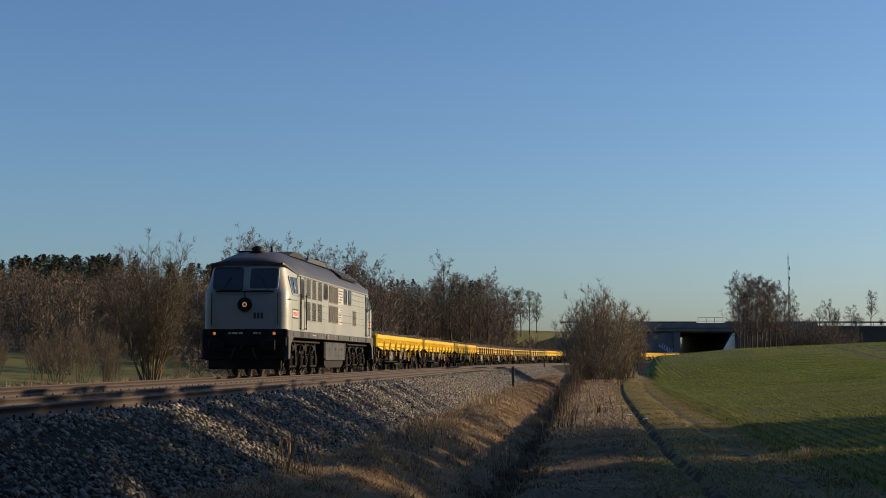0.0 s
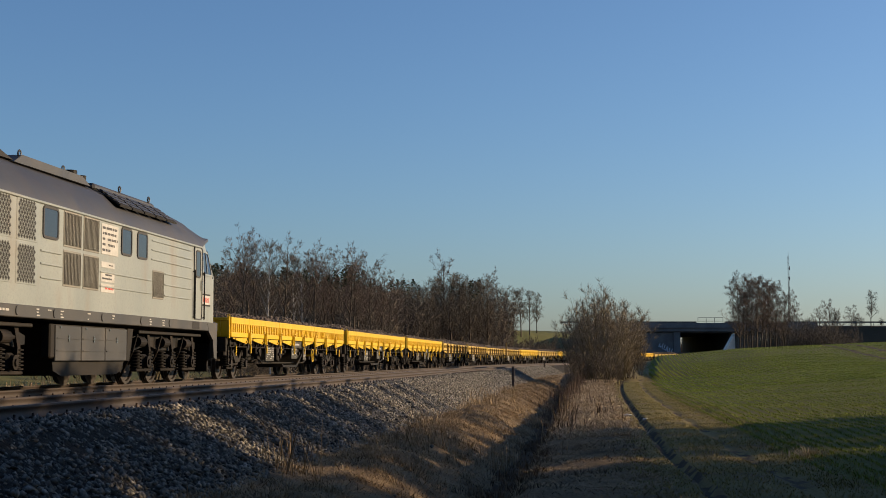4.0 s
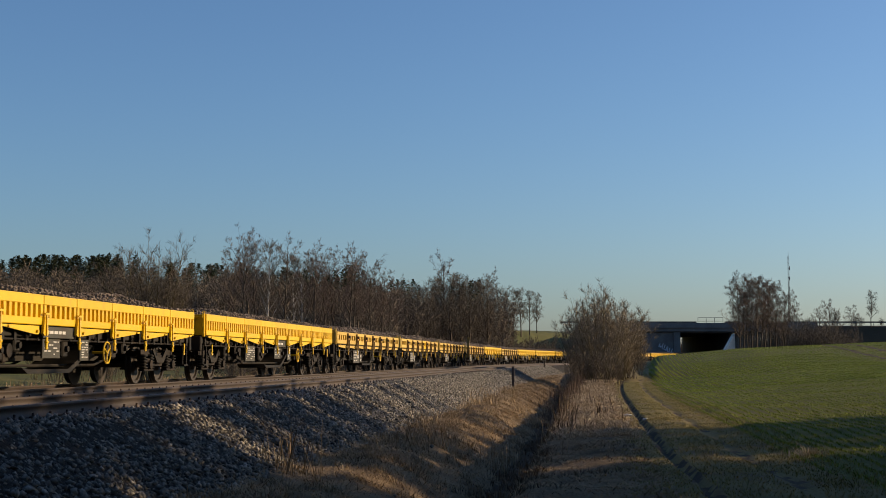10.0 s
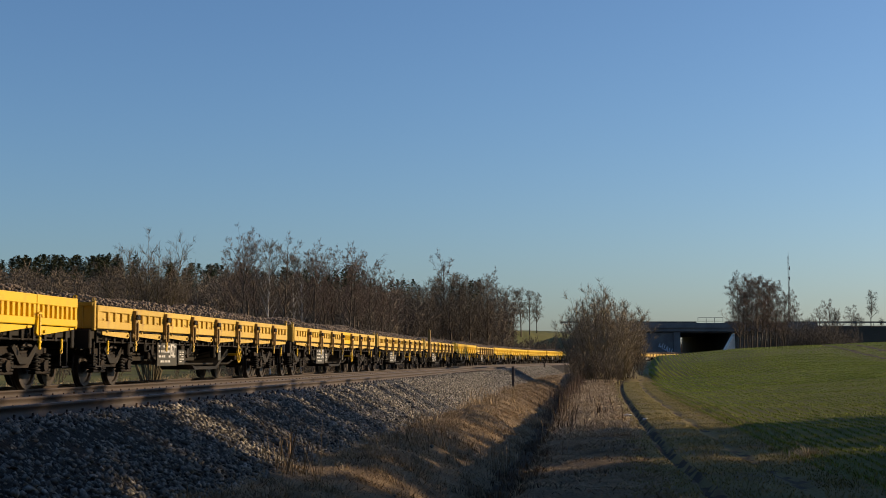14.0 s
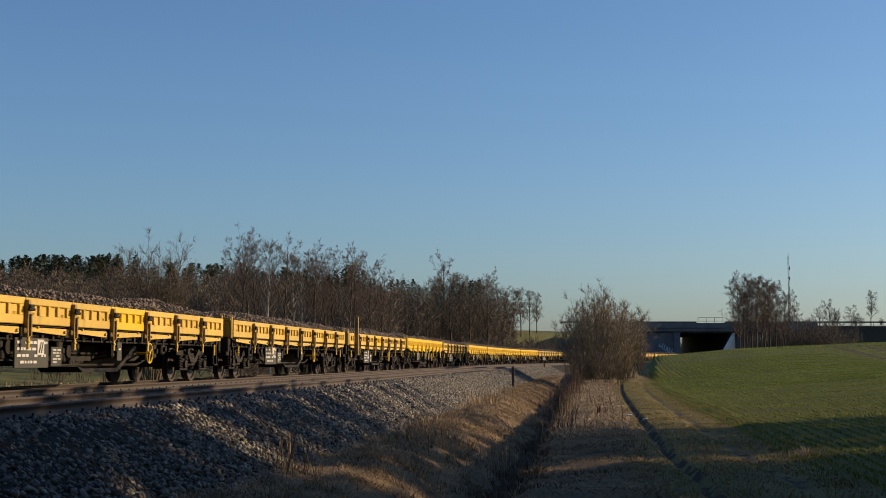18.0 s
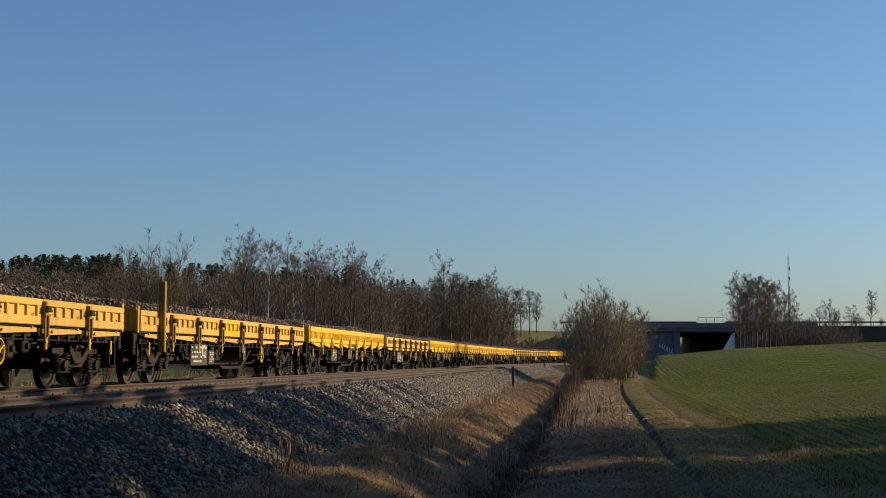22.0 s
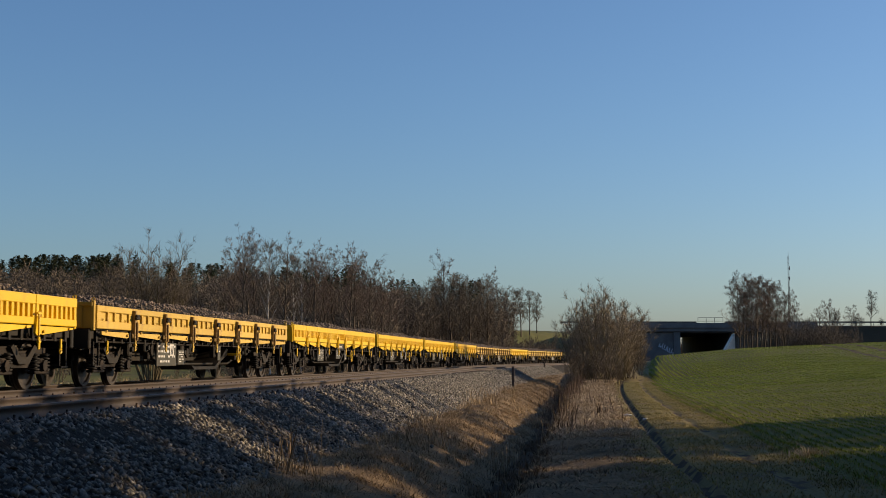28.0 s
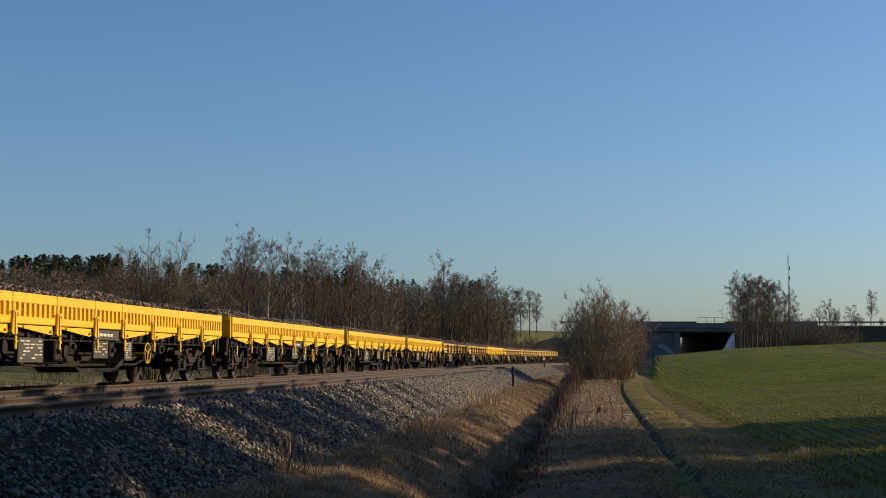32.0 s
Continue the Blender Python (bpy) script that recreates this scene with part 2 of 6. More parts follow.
def scatter_stones(name, pos, size, rng, kinds=6):
    """Many stones at given places as one mesh."""
    vs, fs, off = [], [], 0
    kind = rng.randint(0, kinds, len(pos))
    for k in range(kinds):
        bv, bf = boulder(100 + k)
        sel = np.where(kind == k)[0]
        n = len(sel)
        if not n:
            continue
        ang, tilt = rng.uniform(0, 2 * np.pi, n), rng.uniform(-0.7, 0.7, n)
        ca, sa, ct, st = np.cos(ang), np.sin(ang), np.cos(tilt), np.sin(tilt)
        p = bv[None] * (size[sel][:, None, None] * np.stack([rng.uniform(0.8, 1.3, n), rng.uniform(0.7, 1.1, n), rng.uniform(0.6, 1.0, n)], 1)[:, None, :])
        y, z = p[..., 1] * ct[:, None] - p[..., 2] * st[:, None], p[..., 1] * st[:, None] + p[..., 2] * ct[:, None]
        x2, y2 = p[..., 0] * ca[:, None] - y * sa[:, None], p[..., 0] * sa[:, None] + y * ca[:, None]
        w = np.stack([x2, y2, z], -1) + pos[sel][:, None, :]
        vs.append(w.reshape(-1, 3))
        fs.append((bf[None] + (np.arange(n) * 6)[:, None, None]).reshape(-1, 3) + off)
        off += n * 6
    return mesh_np(name, np.concatenate(vs), np.concatenate(fs))


def blades(name, pos, height, width, rng, lean=0.5, bend=0.4):
    """Grass blades of two triangles each, at given places, as one mesh."""
    n = len(pos)
    a, b = rng.uniform(0, 2 * np.pi, n), rng.uniform(0, 2 * np.pi, n)
    w = np.stack([np.cos(a), np.sin(a), np.zeros(n)], 1) * (width / 2)[:, None]
    dirn = np.stack([np.cos(b), np.sin(b), np.zeros(n)], 1)
    ln = rng.uniform(0.1, 1.0, n)[:, None] * lean
    mid = pos + dirn * ln * (height * 0.4)[:, None] + np.array([0, 0, 1.0]) * (height * 0.55)[:, None]
    tip = pos + dirn * (ln + rng.uniform(0, bend, n)[:, None]) * height[:, None] + np.array([0, 0, 1.0]) * (height * rng.uniform(0.55, 1.0, n))[:, None]
    v = np.stack([pos - w, pos + w, mid - w * 0.7, mid + w * 0.7, tip], 1).reshape(-1, 3)
    o = (np.arange(n) * 5)[:, None]
    f = np.concatenate([o + np.array([[0, 1, 3]]), o + np.array([[0, 3, 2]]), o + np.array([[2, 3, 4]])])
    return mesh_np(name, v, f)


def tubes(name, segs, n=4):
    """Tapered limbs: rows of x0 y0 z0 x1 y1 z1 r0 r1."""
    s = np.asarray(segs, float)
    p, q, r0, r1 = s[:, 0:3], s[:, 3:6], s[:, 6], s[:, 7]
    d = q - p
    d /= np.linalg.norm(d, axis=1, keepdims=True) + 1e-9
    ref = np.where(np.abs(d[:, 2:3]) > 0.9, np.array([[1.0, 0, 0]]), np.array([[0, 0, 1.0]]))
    u = np.cross(d, ref)
    u /= np.linalg.norm(u, axis=1, keepdims=True) + 1e-9
    w = np.cross(d, u)
    ang = np.arange(n) * 2 * np.pi / n
    ring = u[:, None, :] * np.cos(ang)[None, :, None] + w[:, None, :] * np.sin(ang)[None, :, None]
    v = np.concatenate([p[:, None] + ring * r0[:, None, None], q[:, None] + ring * r1[:, None, None]], 1).reshape(-1, 3)
    i = np.arange(n)
    quad = np.stack([i, (i + 1) % n, n + (i + 1) % n, n + i], 1)
    f = (quad[None] + (np.arange(len(s)) * 2 * n)[:, None, None]).reshape(-1, 4)
    return mesh_np(name, v, f)


def ribbons(name, segs, seed=1):
    """Thin twigs as flat slivers turned every way: rows as for tubes."""
    s = np.asarray(segs, float)
    r = np.random.RandomState(seed)
    p, q = s[:, 0:3], s[:, 3:6]
    d = q - p
    d /= np.linalg.norm(d, axis=1, keepdims=True) + 1e-9
    u = np.cross(d, r.normal(0, 1, d.shape))
    u /= np.linalg.norm(u, axis=1, keepdims=True) + 1e-9
    a, b = u * s[:, 6:7] * 1.25, u * s[:, 7:8] * 1.25
    v = np.stack([p - a, p + a, q + b, q - b], 1).reshape(-1, 3)
    return mesh_np(name, v, np.arange(len(v)).reshape(-1, 4))


# ---- the line of the railway ----
# s runs along the far track away from the camera, d across it towards the field
ARC = np.arange(-600.0, 900.01, 0.5)
_k = np.interp(ARC, [0, 70, 160, 420, 460], [-0.0001, 0.0002, 0.0022, 0.0022, 0.0])
_i0 = int(np.argmin(np.abs(ARC)))
_th = np.concatenate([[0], np.cumsum((_k[1:] + _k[:-1]) / 2 * 0.5)])
HEAD = 0.1022 + _th - _th[_i0]
_x = np.concatenate([[0], np.cumsum((np.sin(HEAD[1:]) + np.sin(HEAD[:-1])) / 2 * 0.5)])
_y = np.concatenate([[0], np.cumsum((np.cos(HEAD[1:]) + np.cos(HEAD[:-1])) / 2 * 0.5)])
LINE_X, LINE_Y = -6.667 + _x - _x[_i0], 48.70 + _y - _y[_i0]
NEAR_TRACK = 3.67


def on_line(s, d=0.0):
    """Place and heading at arc s, d metres to the field's side. Takes arrays."""
    x, y, t = np.interp(s, ARC, LINE_X), np.interp(s, ARC, LINE_Y), np.interp(s, ARC, HEAD)
    return x + d * np.cos(t), y - d * np.sin(t), t


def to_line(x, y):
    """Arc and offset of places in the plan."""
    x, y = np.atleast_1d(np.asarray(x, float)), np.atleast_1d(np.asarray(y, float))
    step = 10
    cxs, cys = LINE_X[::step], LINE_Y[::step]
    s, d = np.empty(len(x)), np.empty(len(x))
    for a in range(0, len(x), 4000):
        i = np.argmin((x[a:a + 4000, None] - cxs) ** 2 + (y[a:a + 4000, None] - cys) ** 2, 1) * step
        t = HEAD[i]
        dx, dy = x[a:a + 4000] - LINE_X[i], y[a:a + 4000] - LINE_Y[i]
        along, across = dx * np.sin(t) + dy * np.cos(t), dx * np.cos(t) - dy * np.sin(t)
        k = _k[i]
        s[a:a + 4000], d[a:a + 4000] = ARC[i] + along / np.maximum(1 - k * across, 0.2), across + 0.5 * k * along ** 2
    return s, d


def smooth(a, b, x):
    t = np.clip((x - a) / (b - a), 0, 1)
    return t * t * (3 - 2 * t)


def bumps(x, y, size, seed=0.0):
    """Gentle uneven waves, about -1 to 1."""
    a, b = x / size, y / size
    return (np.sin(a * 1.3 + seed) * np.cos(b * 1.1 + seed * 2) + 0.6 * np.sin(a * 2.9 + b * 1.7 + seed * 3) + 0.4 * np.cos(b * 4.1 - a * 3.3 + seed)) / 2


PATH_D = ((-60, 14.2), (-28, 13.95), (-20, 13.75), (0, 13.72), (20, 13.82), (34, 13.98), (55, 14.4), (74, 15.0), (105, 15.7), (170, 15.7), (260, 15.7))
WHEEL = 0.66


def path_mid(s):
    return np.interp(s, [q[0] for q in PATH_D], [q[1] for q in PATH_D])


def terrain(x, y):
    """Height of the ground."""
    s, d = to_line(x, y)
    c = path_mid(s)
    rise = smooth(45, 165, s)
    zp = -1.2 + 1.45 * rise                      # farm track
    ditch = -2.0 + 1.2 * smooth(70, 170, s)
    w = 0.13 * bumps(x, y, 1.9) + 0.08 * bumps(x, y, 0.6, 2.0)
    # across the field side
    z = np.where(d < 4.9, -0.35, 0)
    z = np.where((d >= 4.9) & (d < 6.9), -0.35 - 0.8 * (d - 4.9) / 2.0, z)
    t1 = smooth(7.6, 9.7, d)
    z = np.where((d >= 6.9) & (d < 9.9), -1.15 - 0.08 * (d - 6.9) + (ditch + 1.35) * t1 + w * smooth(6.9, 7.6, d) * (1 - 0.7 * smooth(9.3, 9.9, d)), z)
    lip = np.maximum(zp - 0.08, ditch + 0.35)        # sharp edge of the ditch, then a nearly level verge
    zb = ditch - 0.05 + (lip + 0.05 - ditch) * smooth(9.95, 10.7, d) + (zp + 0.04 - lip) * smooth(10.6, 12.4, d) + 0.6 * w * smooth(9.9, 10.6, d)
    z = np.where((d >= 9.9) & (d < c - 1.25), zb, z)
    wander = 0.05 * bumps(x, y, 1.4, 7.0)
    rut = -0.045 * np.exp(-((d - c - WHEEL + wander) / 0.13) ** 2) - 0.12 * np.exp(-((d - c + WHEEL + 0.03 + wander) / 0.085) ** 4)
    zt = zp + 0.04 * np.exp(-((d - c) / 0.45) ** 2) + rut + 0.010 * bumps(x, y, 1.3, 1.0)
    z = np.where((d >= c - 1.25) & (d < c + 1.3), zt, z)
    step = 0.10 + 0.75 * smooth(55, 120, s)
    e = np.clip(d - c - 2.6, 0, 100)
    hill = (0.095 * np.clip(e, 0, 10) + 0.045 * np.clip(e - 10, 0, 45)) * (0.45 + 0.55 * smooth(-30, 70, s))
    zf = zp + step * smooth(1.3, 2.3, d - c) + hill + 0.05 * bumps(x, y, 2.5) * smooth(1.3, 2.0, d - c)
    z = np.where(d >= c + 1.3, zf, z)
    far = smooth(230, 262, s)
    z = np.where(d > 6.9, z * (1 - far) + (-0.6) * far, z)
    # the other side
    e = -d
    z = np.where((e >= 1.9) & (e < 3.4), -0.35 - 0.75 * (e - 1.9) / 1.5, z)
    knoll = 8.0 * smooth(14, 44, e) * smooth(210, 285, s)
    hillside = (1 - smooth(0.13, 0.19, x / np.maximum(y, 60))) * (knoll + 0.088 * np.clip(e - 26, 0, 150) * (0.55 + 0.45 * smooth(60, 200, s) - 0.6 * smooth(210, 285, s)))
    z = np.where(e >= 3.4, -1.1 - 0.25 * smooth(3.4, 7, e) + hillside + w * smooth(3.4, 6, e) + 0.4 * bumps(x, y, 30) * smooth(15, 40, e), z)
    return z


def ground_z(x, y):
    return float(terrain(np.array([x]), np.array([y]))[0])


# ---- ground ----
def ground_materials():
    straw = surface("straw_bank_soil", (0.19, 0.137, 0.08), (0.26, 0.19, 0.108), 1.1, 0.95, bump=0.8, fine=18, bump_dist=0.06, dirt=(0.07, 0.05, 0.032), dirt_amount=0.45, dirt_scale=0.8, spec=0.12)
    track = surface("farm_track_turf", (0.185, 0.152, 0.062), (0.23, 0.185, 0.08), 0.9, 0.95, bump=0.7, fine=16, bump_dist=0.05, dirt=(0.11, 0.078, 0.045), dirt_amount=0.5, dirt_scale=0.7, spec=0.12)
    # bare soil, its colour darkened to carry the shade in the left rut
    rut = surface("dark_bare_soil", (0.06, 0.045, 0.029), (0.10, 0.074, 0.047), 1.5, 0.95, bump=0.7, fine=14, bump_dist=0.05, spec=0.12)
    crop = surface("winter_wheat", (0.108, 0.115, 0.027), (0.14, 0.14, 0.037), 0.35, 0.9, bump=0.9, fine=9, bump_dist=0.08, dirt=(0.13, 0.115, 0.05), dirt_amount=0.3, dirt_scale=0.12, spec=0.12)
    meadow = surface("winter_meadow", (0.105, 0.112, 0.036), (0.135, 0.132, 0.048), 0.12, 0.95, bump=0.6, fine=5, bump_dist=0.1, dirt=(0.15, 0.125, 0.06), dirt_amount=0.2, dirt_scale=0.06, spec=0.12)
    floor_ = surface("leaf_litter", (0.12, 0.085, 0.055), (0.17, 0.12, 0.075), 0.5, 0.95, bump=0.6, fine=6, bump_dist=0.1, spec=0.12)
    return [straw, track, rut, crop, meadow, floor_]


def graded(*stretches):
    """Coordinates in stretches of (from, to, step)."""
    out = []
    for a, b, st in stretches:
        out.append(np.arange(a, b, st))
    return np.concatenate(out + [np.array([stretches[-1][1]])])


gx = graded((-3000, -600, 300), (-600, -150, 25), (-150, -40, 5), (-40, -14, 1.3), (-14, -4, 0.5), (-4, 2, 0.2), (2, 13, 0.085), (13, 22, 0.2), (22, 30, 1.0), (30, 50, 0.4), (50, 60, 1.0), (60, 150, 5), (150, 600, 30), (600, 3000, 300))
gy = graded((-1500, -200, 200), (-200, -20, 20), (-20, 10, 2), (10, 50, 0.32), (50, 110, 0.6), (110, 280, 1.7), (280, 700, 15), (700, 4000, 220))
GX, GY = np.meshgrid(gx, gy)
GZ = terrain(GX.ravel(), GY.ravel())
nx, ny = len(gx), len(gy)
vi = np.arange(nx * ny).reshape(ny, nx)
gf = np.stack([vi[:-1, :-1].ravel(), vi[:-1, 1:].ravel(), vi[1:, 1:].ravel(), vi[1:, :-1].ravel()], 1)
gm = mesh_np("ground", np.stack([GX.ravel(), GY.ravel(), GZ], 1), gf)
for mm in ground_materials():
    gm.materials.append(mm)
fx, fy = GX.ravel()[gf].mean(1), GY.ravel()[gf].mean(1)
fs, fd = to_line(fx, fy)
fc = fd - path_mid(fs) + 0.12 * bumps(fx, fy, 0.5) + 0.1 * bumps(fx, fy, 0.23, 4)
kind = np.zeros(len(gf), int)
kind = np.where(fc > -1.15, 1, kind)
# unbroken dark line on the left: bare soil plus painted shade of its bank
kind = np.where((np.abs(fc + WHEEL + 0.03) < 0.085) | ((np.abs(fc - WHEEL) < 0.07) & (bumps(fx, fy, 1.7, 5) > 0.0)), 2, kind)
kind = np.where(fc > 1.55, 3, kind)
# the ditch bottom takes the same dark soil as the ruts
kind = np.where((np.abs(fd - 10.0) < 0.42 + 0.12 * bumps(fx, fy, 0.8, 6)) & (fs < 95), 2, kind)
kind = np.where((np.abs(np.abs(fd - 33.9 - 0.043 * fs) - 1.35) < 0.30) & (fs > -20), 2, kind)
kind = np.where(fs > 255, 0, kind)
kind = np.where(fd < np.where(fs < 150, -22, -18) + 3 * bumps(fx, fy, 12.0), 4, kind)
kind = np.where((fd < -60) & (bumps(fx, fy, 40.0, 3) > 0.25), 5, kind)
gm.polygons.foreach_set("material_index", kind.astype(np.int32))
gm.polygons.foreach_set("use_smooth", [True] * len(gm.polygons))
ground = tagged(new("ground", gm), "winter ground with straw banks, green wheat field and meadow", "ground", kind="structure")

# ---- railway: bed, sleepers, rails ----
S0, S1 = -60.0, 330.0


def strip(name, profile, s0, s1, step, d0=0.0, close=False):
    """A cross section of (d, z) points swept along the line."""
    ss = np.arange(s0, s1 + 0.01, step)
    k = len(profile)
    v = []
    for dd, zz in profile:
        x, y, _ = on_line(ss, d0 + dd)
        v.append(np.stack([x, y, np.full(len(ss), zz)], 1))
    v = np.stack(v, 1).reshape(-1, 3)
    i = np.arange(len(ss) - 1)[:, None] * k
    j = np.arange(k if close else k - 1)[None]
    a, b = i + j, i + (j + 1) % k
    f = np.stack([a, b, b + k, a + k], -1).reshape(-1, 4)
    return mesh_np(name, v, f)


# the bed's dark colour paints the shade between the loose stones
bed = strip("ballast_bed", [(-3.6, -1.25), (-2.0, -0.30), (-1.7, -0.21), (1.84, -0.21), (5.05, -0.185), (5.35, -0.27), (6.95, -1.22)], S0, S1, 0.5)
bed.materials.append(M_STONESHADE)
tagged(new("ballast_bed", bed), "sloping ballast bed, coloured dark for the shade between its stones", "ballast", kind="structure")

rng = np.random.RandomState(7)


def bed_height(d):
    return np.interp(d, [-2.0, -1.7, 1.84, 5.0, 5.3, 6.95, 7.6], [-0.30, -0.20, -0.20, -0.185, -0.28, -1.22, -1.30])


def stones(name, count, s0, s1, d0, d1, size, power=1.0):
    s = s0 + (s1 - s0) * rng.rand(count) ** power
    d = rng.uniform(d0, d1, count)
    d = np.where(rng.rand(count) < 0.12, d + rng.exponential(0.2, count), d)
    x, y, _ = on_line(s, d)
    r = size * rng.uniform(0.55, 1.35, count)
    z = bed_height(d) + r * rng.uniform(-0.35, 0.8, count)
    me = scatter_stones(name, np.stack([x, y, z], 1), r, rng)
    me.materials.append(M_STONE)
    return tagged(new(name, me), "loose grey-brown crushed stones on the embankment slope", "ballast stones", kind="stuff")


stones("ballast_stones", 40000, -36, 34, 5.0, 7.05, 0.046, 1.15)
stones("ballast_stones", 13000, 34, 130, 5.0, 6.9, 0.06)
stones("ballast_stones", 6000, -36, 60, 1.3, 2.6, 0.045)
stones("ballast_stones", 4500, -36, 30, 4.4, 5.1, 0.042)

RAIL = [(-0.036, 0.0), (0.036, 0.0), (0.037, -0.036), (0.010, -0.05), (0.010, -0.135), (0.070, -0.152), (0.070, -0.168), (-0.070, -0.168), (-0.070, -0.152), (-0.010, -0.135), (-0.010, -0.05), (-0.037, -0.036)]


def sleeper_geo():
    g = Geo()
    g.prism([(-0.13, -0.38), (0.13, -0.38), (0.10, -0.175), (-0.10, -0.175)], -1.30, 1.30)
    return g.mesh("sleeper")


def clips_geo():
    g = Geo()
    for y in (-0.755, 0.755):
        for sgn in (-1, 1):
            g.box(-0.055, 0.055, y + sgn * 0.075, y + sgn * 0.14, -0.175, -0.14, 0.01)
            g.cyl((0, y + sgn * 0.11, -0.14), (0, y + sgn * 0.11, -0.10), 0.018, n=6)
    return g


sleeper_me, clip_me = sleeper_geo(), clips_geo().mesh("rail_fastening")
sleeper_me.materials.append(M_SLEEPER)
clip_me.materials.append(M_CLIP)
for nm, d0, a, b in (("railway_track", 0.0, -40.0, 48.0), ("railway_track", NEAR_TRACK, -40.0, 50.0)):
    tr = tagged(empty(nm), "rusty railway track on concrete sleepers", "railway track", "parallel railway tracks", "structure")
    for side in (-0.755, 0.755):
        me = strip("rail", RAIL, S0, S1, 1.0, d0 + side, close=True)
        me.materials.append(M_RAIL)
        me.materials.append(M_RAILTOP)
        idx = np.zeros(len(me.polygons), np.int32)
        idx[0::12] = 1
        me.polygons.foreach_set("material_index", idx)
        part("rail", me, M_RAIL, tr)
    s = a
    while s < b:
        x, y, t = on_line(s, d0)
        m = pose(x, y, 0, 0, 0, 90 - math.degrees(t))
        part("sleeper", sleeper_me, M_SLEEPER, tr, m=m)
        part("rail_fastening", clip_me, M_CLIP, tr, m=m)
        s += 0.6
    sv = np.array([q.co[:] for q in sleeper_me.vertices])
    sf = np.array([list(q.vertices) for q in sleeper_me.polygons if len(q.vertices) == 4])
    fs_ = np.arange(b, 230, 0.6)
    x, y, t = on_line(fs_, d0)
    ux, uy = np.sin(t), np.cos(t)
    v = np.stack([x[:, None] + sv[None, :, 0] * ux[:, None] - sv[None, :, 1] * uy[:, None], y[:, None] + sv[None, :, 0] * uy[:, None] + sv[None, :, 1] * ux[:, None], np.repeat(sv[None, :, 2], len(x), 0)], -1)
    me = mesh_np("far_sleepers", v.reshape(-1, 3), (sf[None] + (np.arange(len(x)) * len(sv))[:, None, None]).reshape(-1, 4))
    ob = part("sleeper_row", me, M_SLEEPER, tr)
    ob["kind"] = "stuff"


# ---- trees ----
def grow(seed, h, rad, kids=(14, 6, 4, 3), first=0.28, spread=0.55, up=0.25, stems=1, wob=0.12, limb=0.42, twig=0.9, twig_r=0.009, shape=0.75, fan=None):
    """A bare tree: rows of limb segments and rows of twig segments."""
    r = random.Random(seed)
    limbs, twigs = [], []
    stack = []
    for i in range(stems):
        a = r.uniform(0, 6.28)
        out = 0.0 if stems == 1 else r.uniform(0.05, fan or spread * 0.9)
        d = Vector((math.cos(a) * out, math.sin(a) * out, 1)).normalized()
        o = Vector((0, 0, -0.15)) if stems == 1 else Vector((math.cos(a) * r.uniform(0, 0.4), math.sin(a) * r.uniform(0, 0.4), -0.15))
        k = 1.0 if stems == 1 else r.uniform(0.75, 1.0) * (1 - 0.30 * out)
        stack.append((o, d, h * k, rad * k, 0))
    while stack:
        p, d, ln, rr, lev = stack.pop()
        n = (8, 4, 3, 2, 1)[lev]
        pts = [p]
        rads = [rr]
        for i in range(n):
            wb = wob * (0.45 if lev == 0 else 1.0)
            d = (d + Vector((r.gauss(0, wb), r.gauss(0, wb), r.gauss(0, wb) + up * (0.3 if lev else 0.15)))).normalized()
            q = pts[-1] + d * (ln / n)
            pts.append(q)
            rads.append(max(rr * (1 - 0.86 * (i + 1) / n), twig_r * 0.45))
        dst = limbs if lev < 2 else twigs
        for i in range(n):
            dst.append((*pts[i], *pts[i + 1], rads[i], rads[i + 1]))
        if lev < len(kids):
            for c in range(kids[lev]):
                u = first + (0.98 - first) * (c + r.random()) / kids[lev] if lev == 0 else r.uniform(0.2, 1.0)
                j = min(int(u * n), n - 1)
                f = u * n - j
                o = pts[j].lerp(pts[j + 1], f)
                ax = (pts[j + 1] - pts[j]).normalized()
                a = c * 2.4 + r.uniform(-0.6, 0.6)
                side = Vector((math.cos(a), math.sin(a), r.gauss(0, 0.25))) if lev == 0 else Vector((r.gauss(0, 1), r.gauss(0, 1), r.gauss(0, 0.6)))
                side = (side - ax * side.dot(ax)).normalized()
                cd = (ax * (1 - spread * r.uniform(0.5, 1)) + side * spread * r.uniform(0.8, 1.3)).normalized()
                base = ln * limb * (1.15 - shape * u if lev == 0 else 1 - 0.3 * u) * r.uniform(0.7, 1.2)
                if lev >= 2:
                    base = twig * r.uniform(0.5, 1.2)
                stack.append((o, cd, base, max(rads[j] * 0.55, twig_r), lev + 1))
    return np.array(limbs), np.array(twigs)


def tree_meshes(seed, bark, leafage, h, rad, **kw):
    limbs, twigs = grow(seed, h, rad, **kw)
    a, b = tubes("trunk", limbs, 5), ribbons("crown", twigs, seed)
    a.materials.append(bark)
    b.materials.append(leafage)
    return a, b


def plant(kindname, meshes, x, y, turn, k=1.0, label="", category="tree", group="", sink=0.0):
    t = tagged(empty(kindname), label, category, group)
    st = part("trunk", meshes[0], None, t)
    if category == "bush" or kindname == "willow_tree":
        st.name, st["kind"] = "wood", "stuff"
    part("crown", meshes[1], None, t)
    t.matrix_basis = pose(x, y, ground_z(x, y) - sink, 0, 0, turn) @ Matrix.Scale(k, 4)
    return t


LENS = 2557.0


def across(col, dist):
    """X at a forward distance, on a sight line given by its column."""
    return (col - 784) / LENS * dist


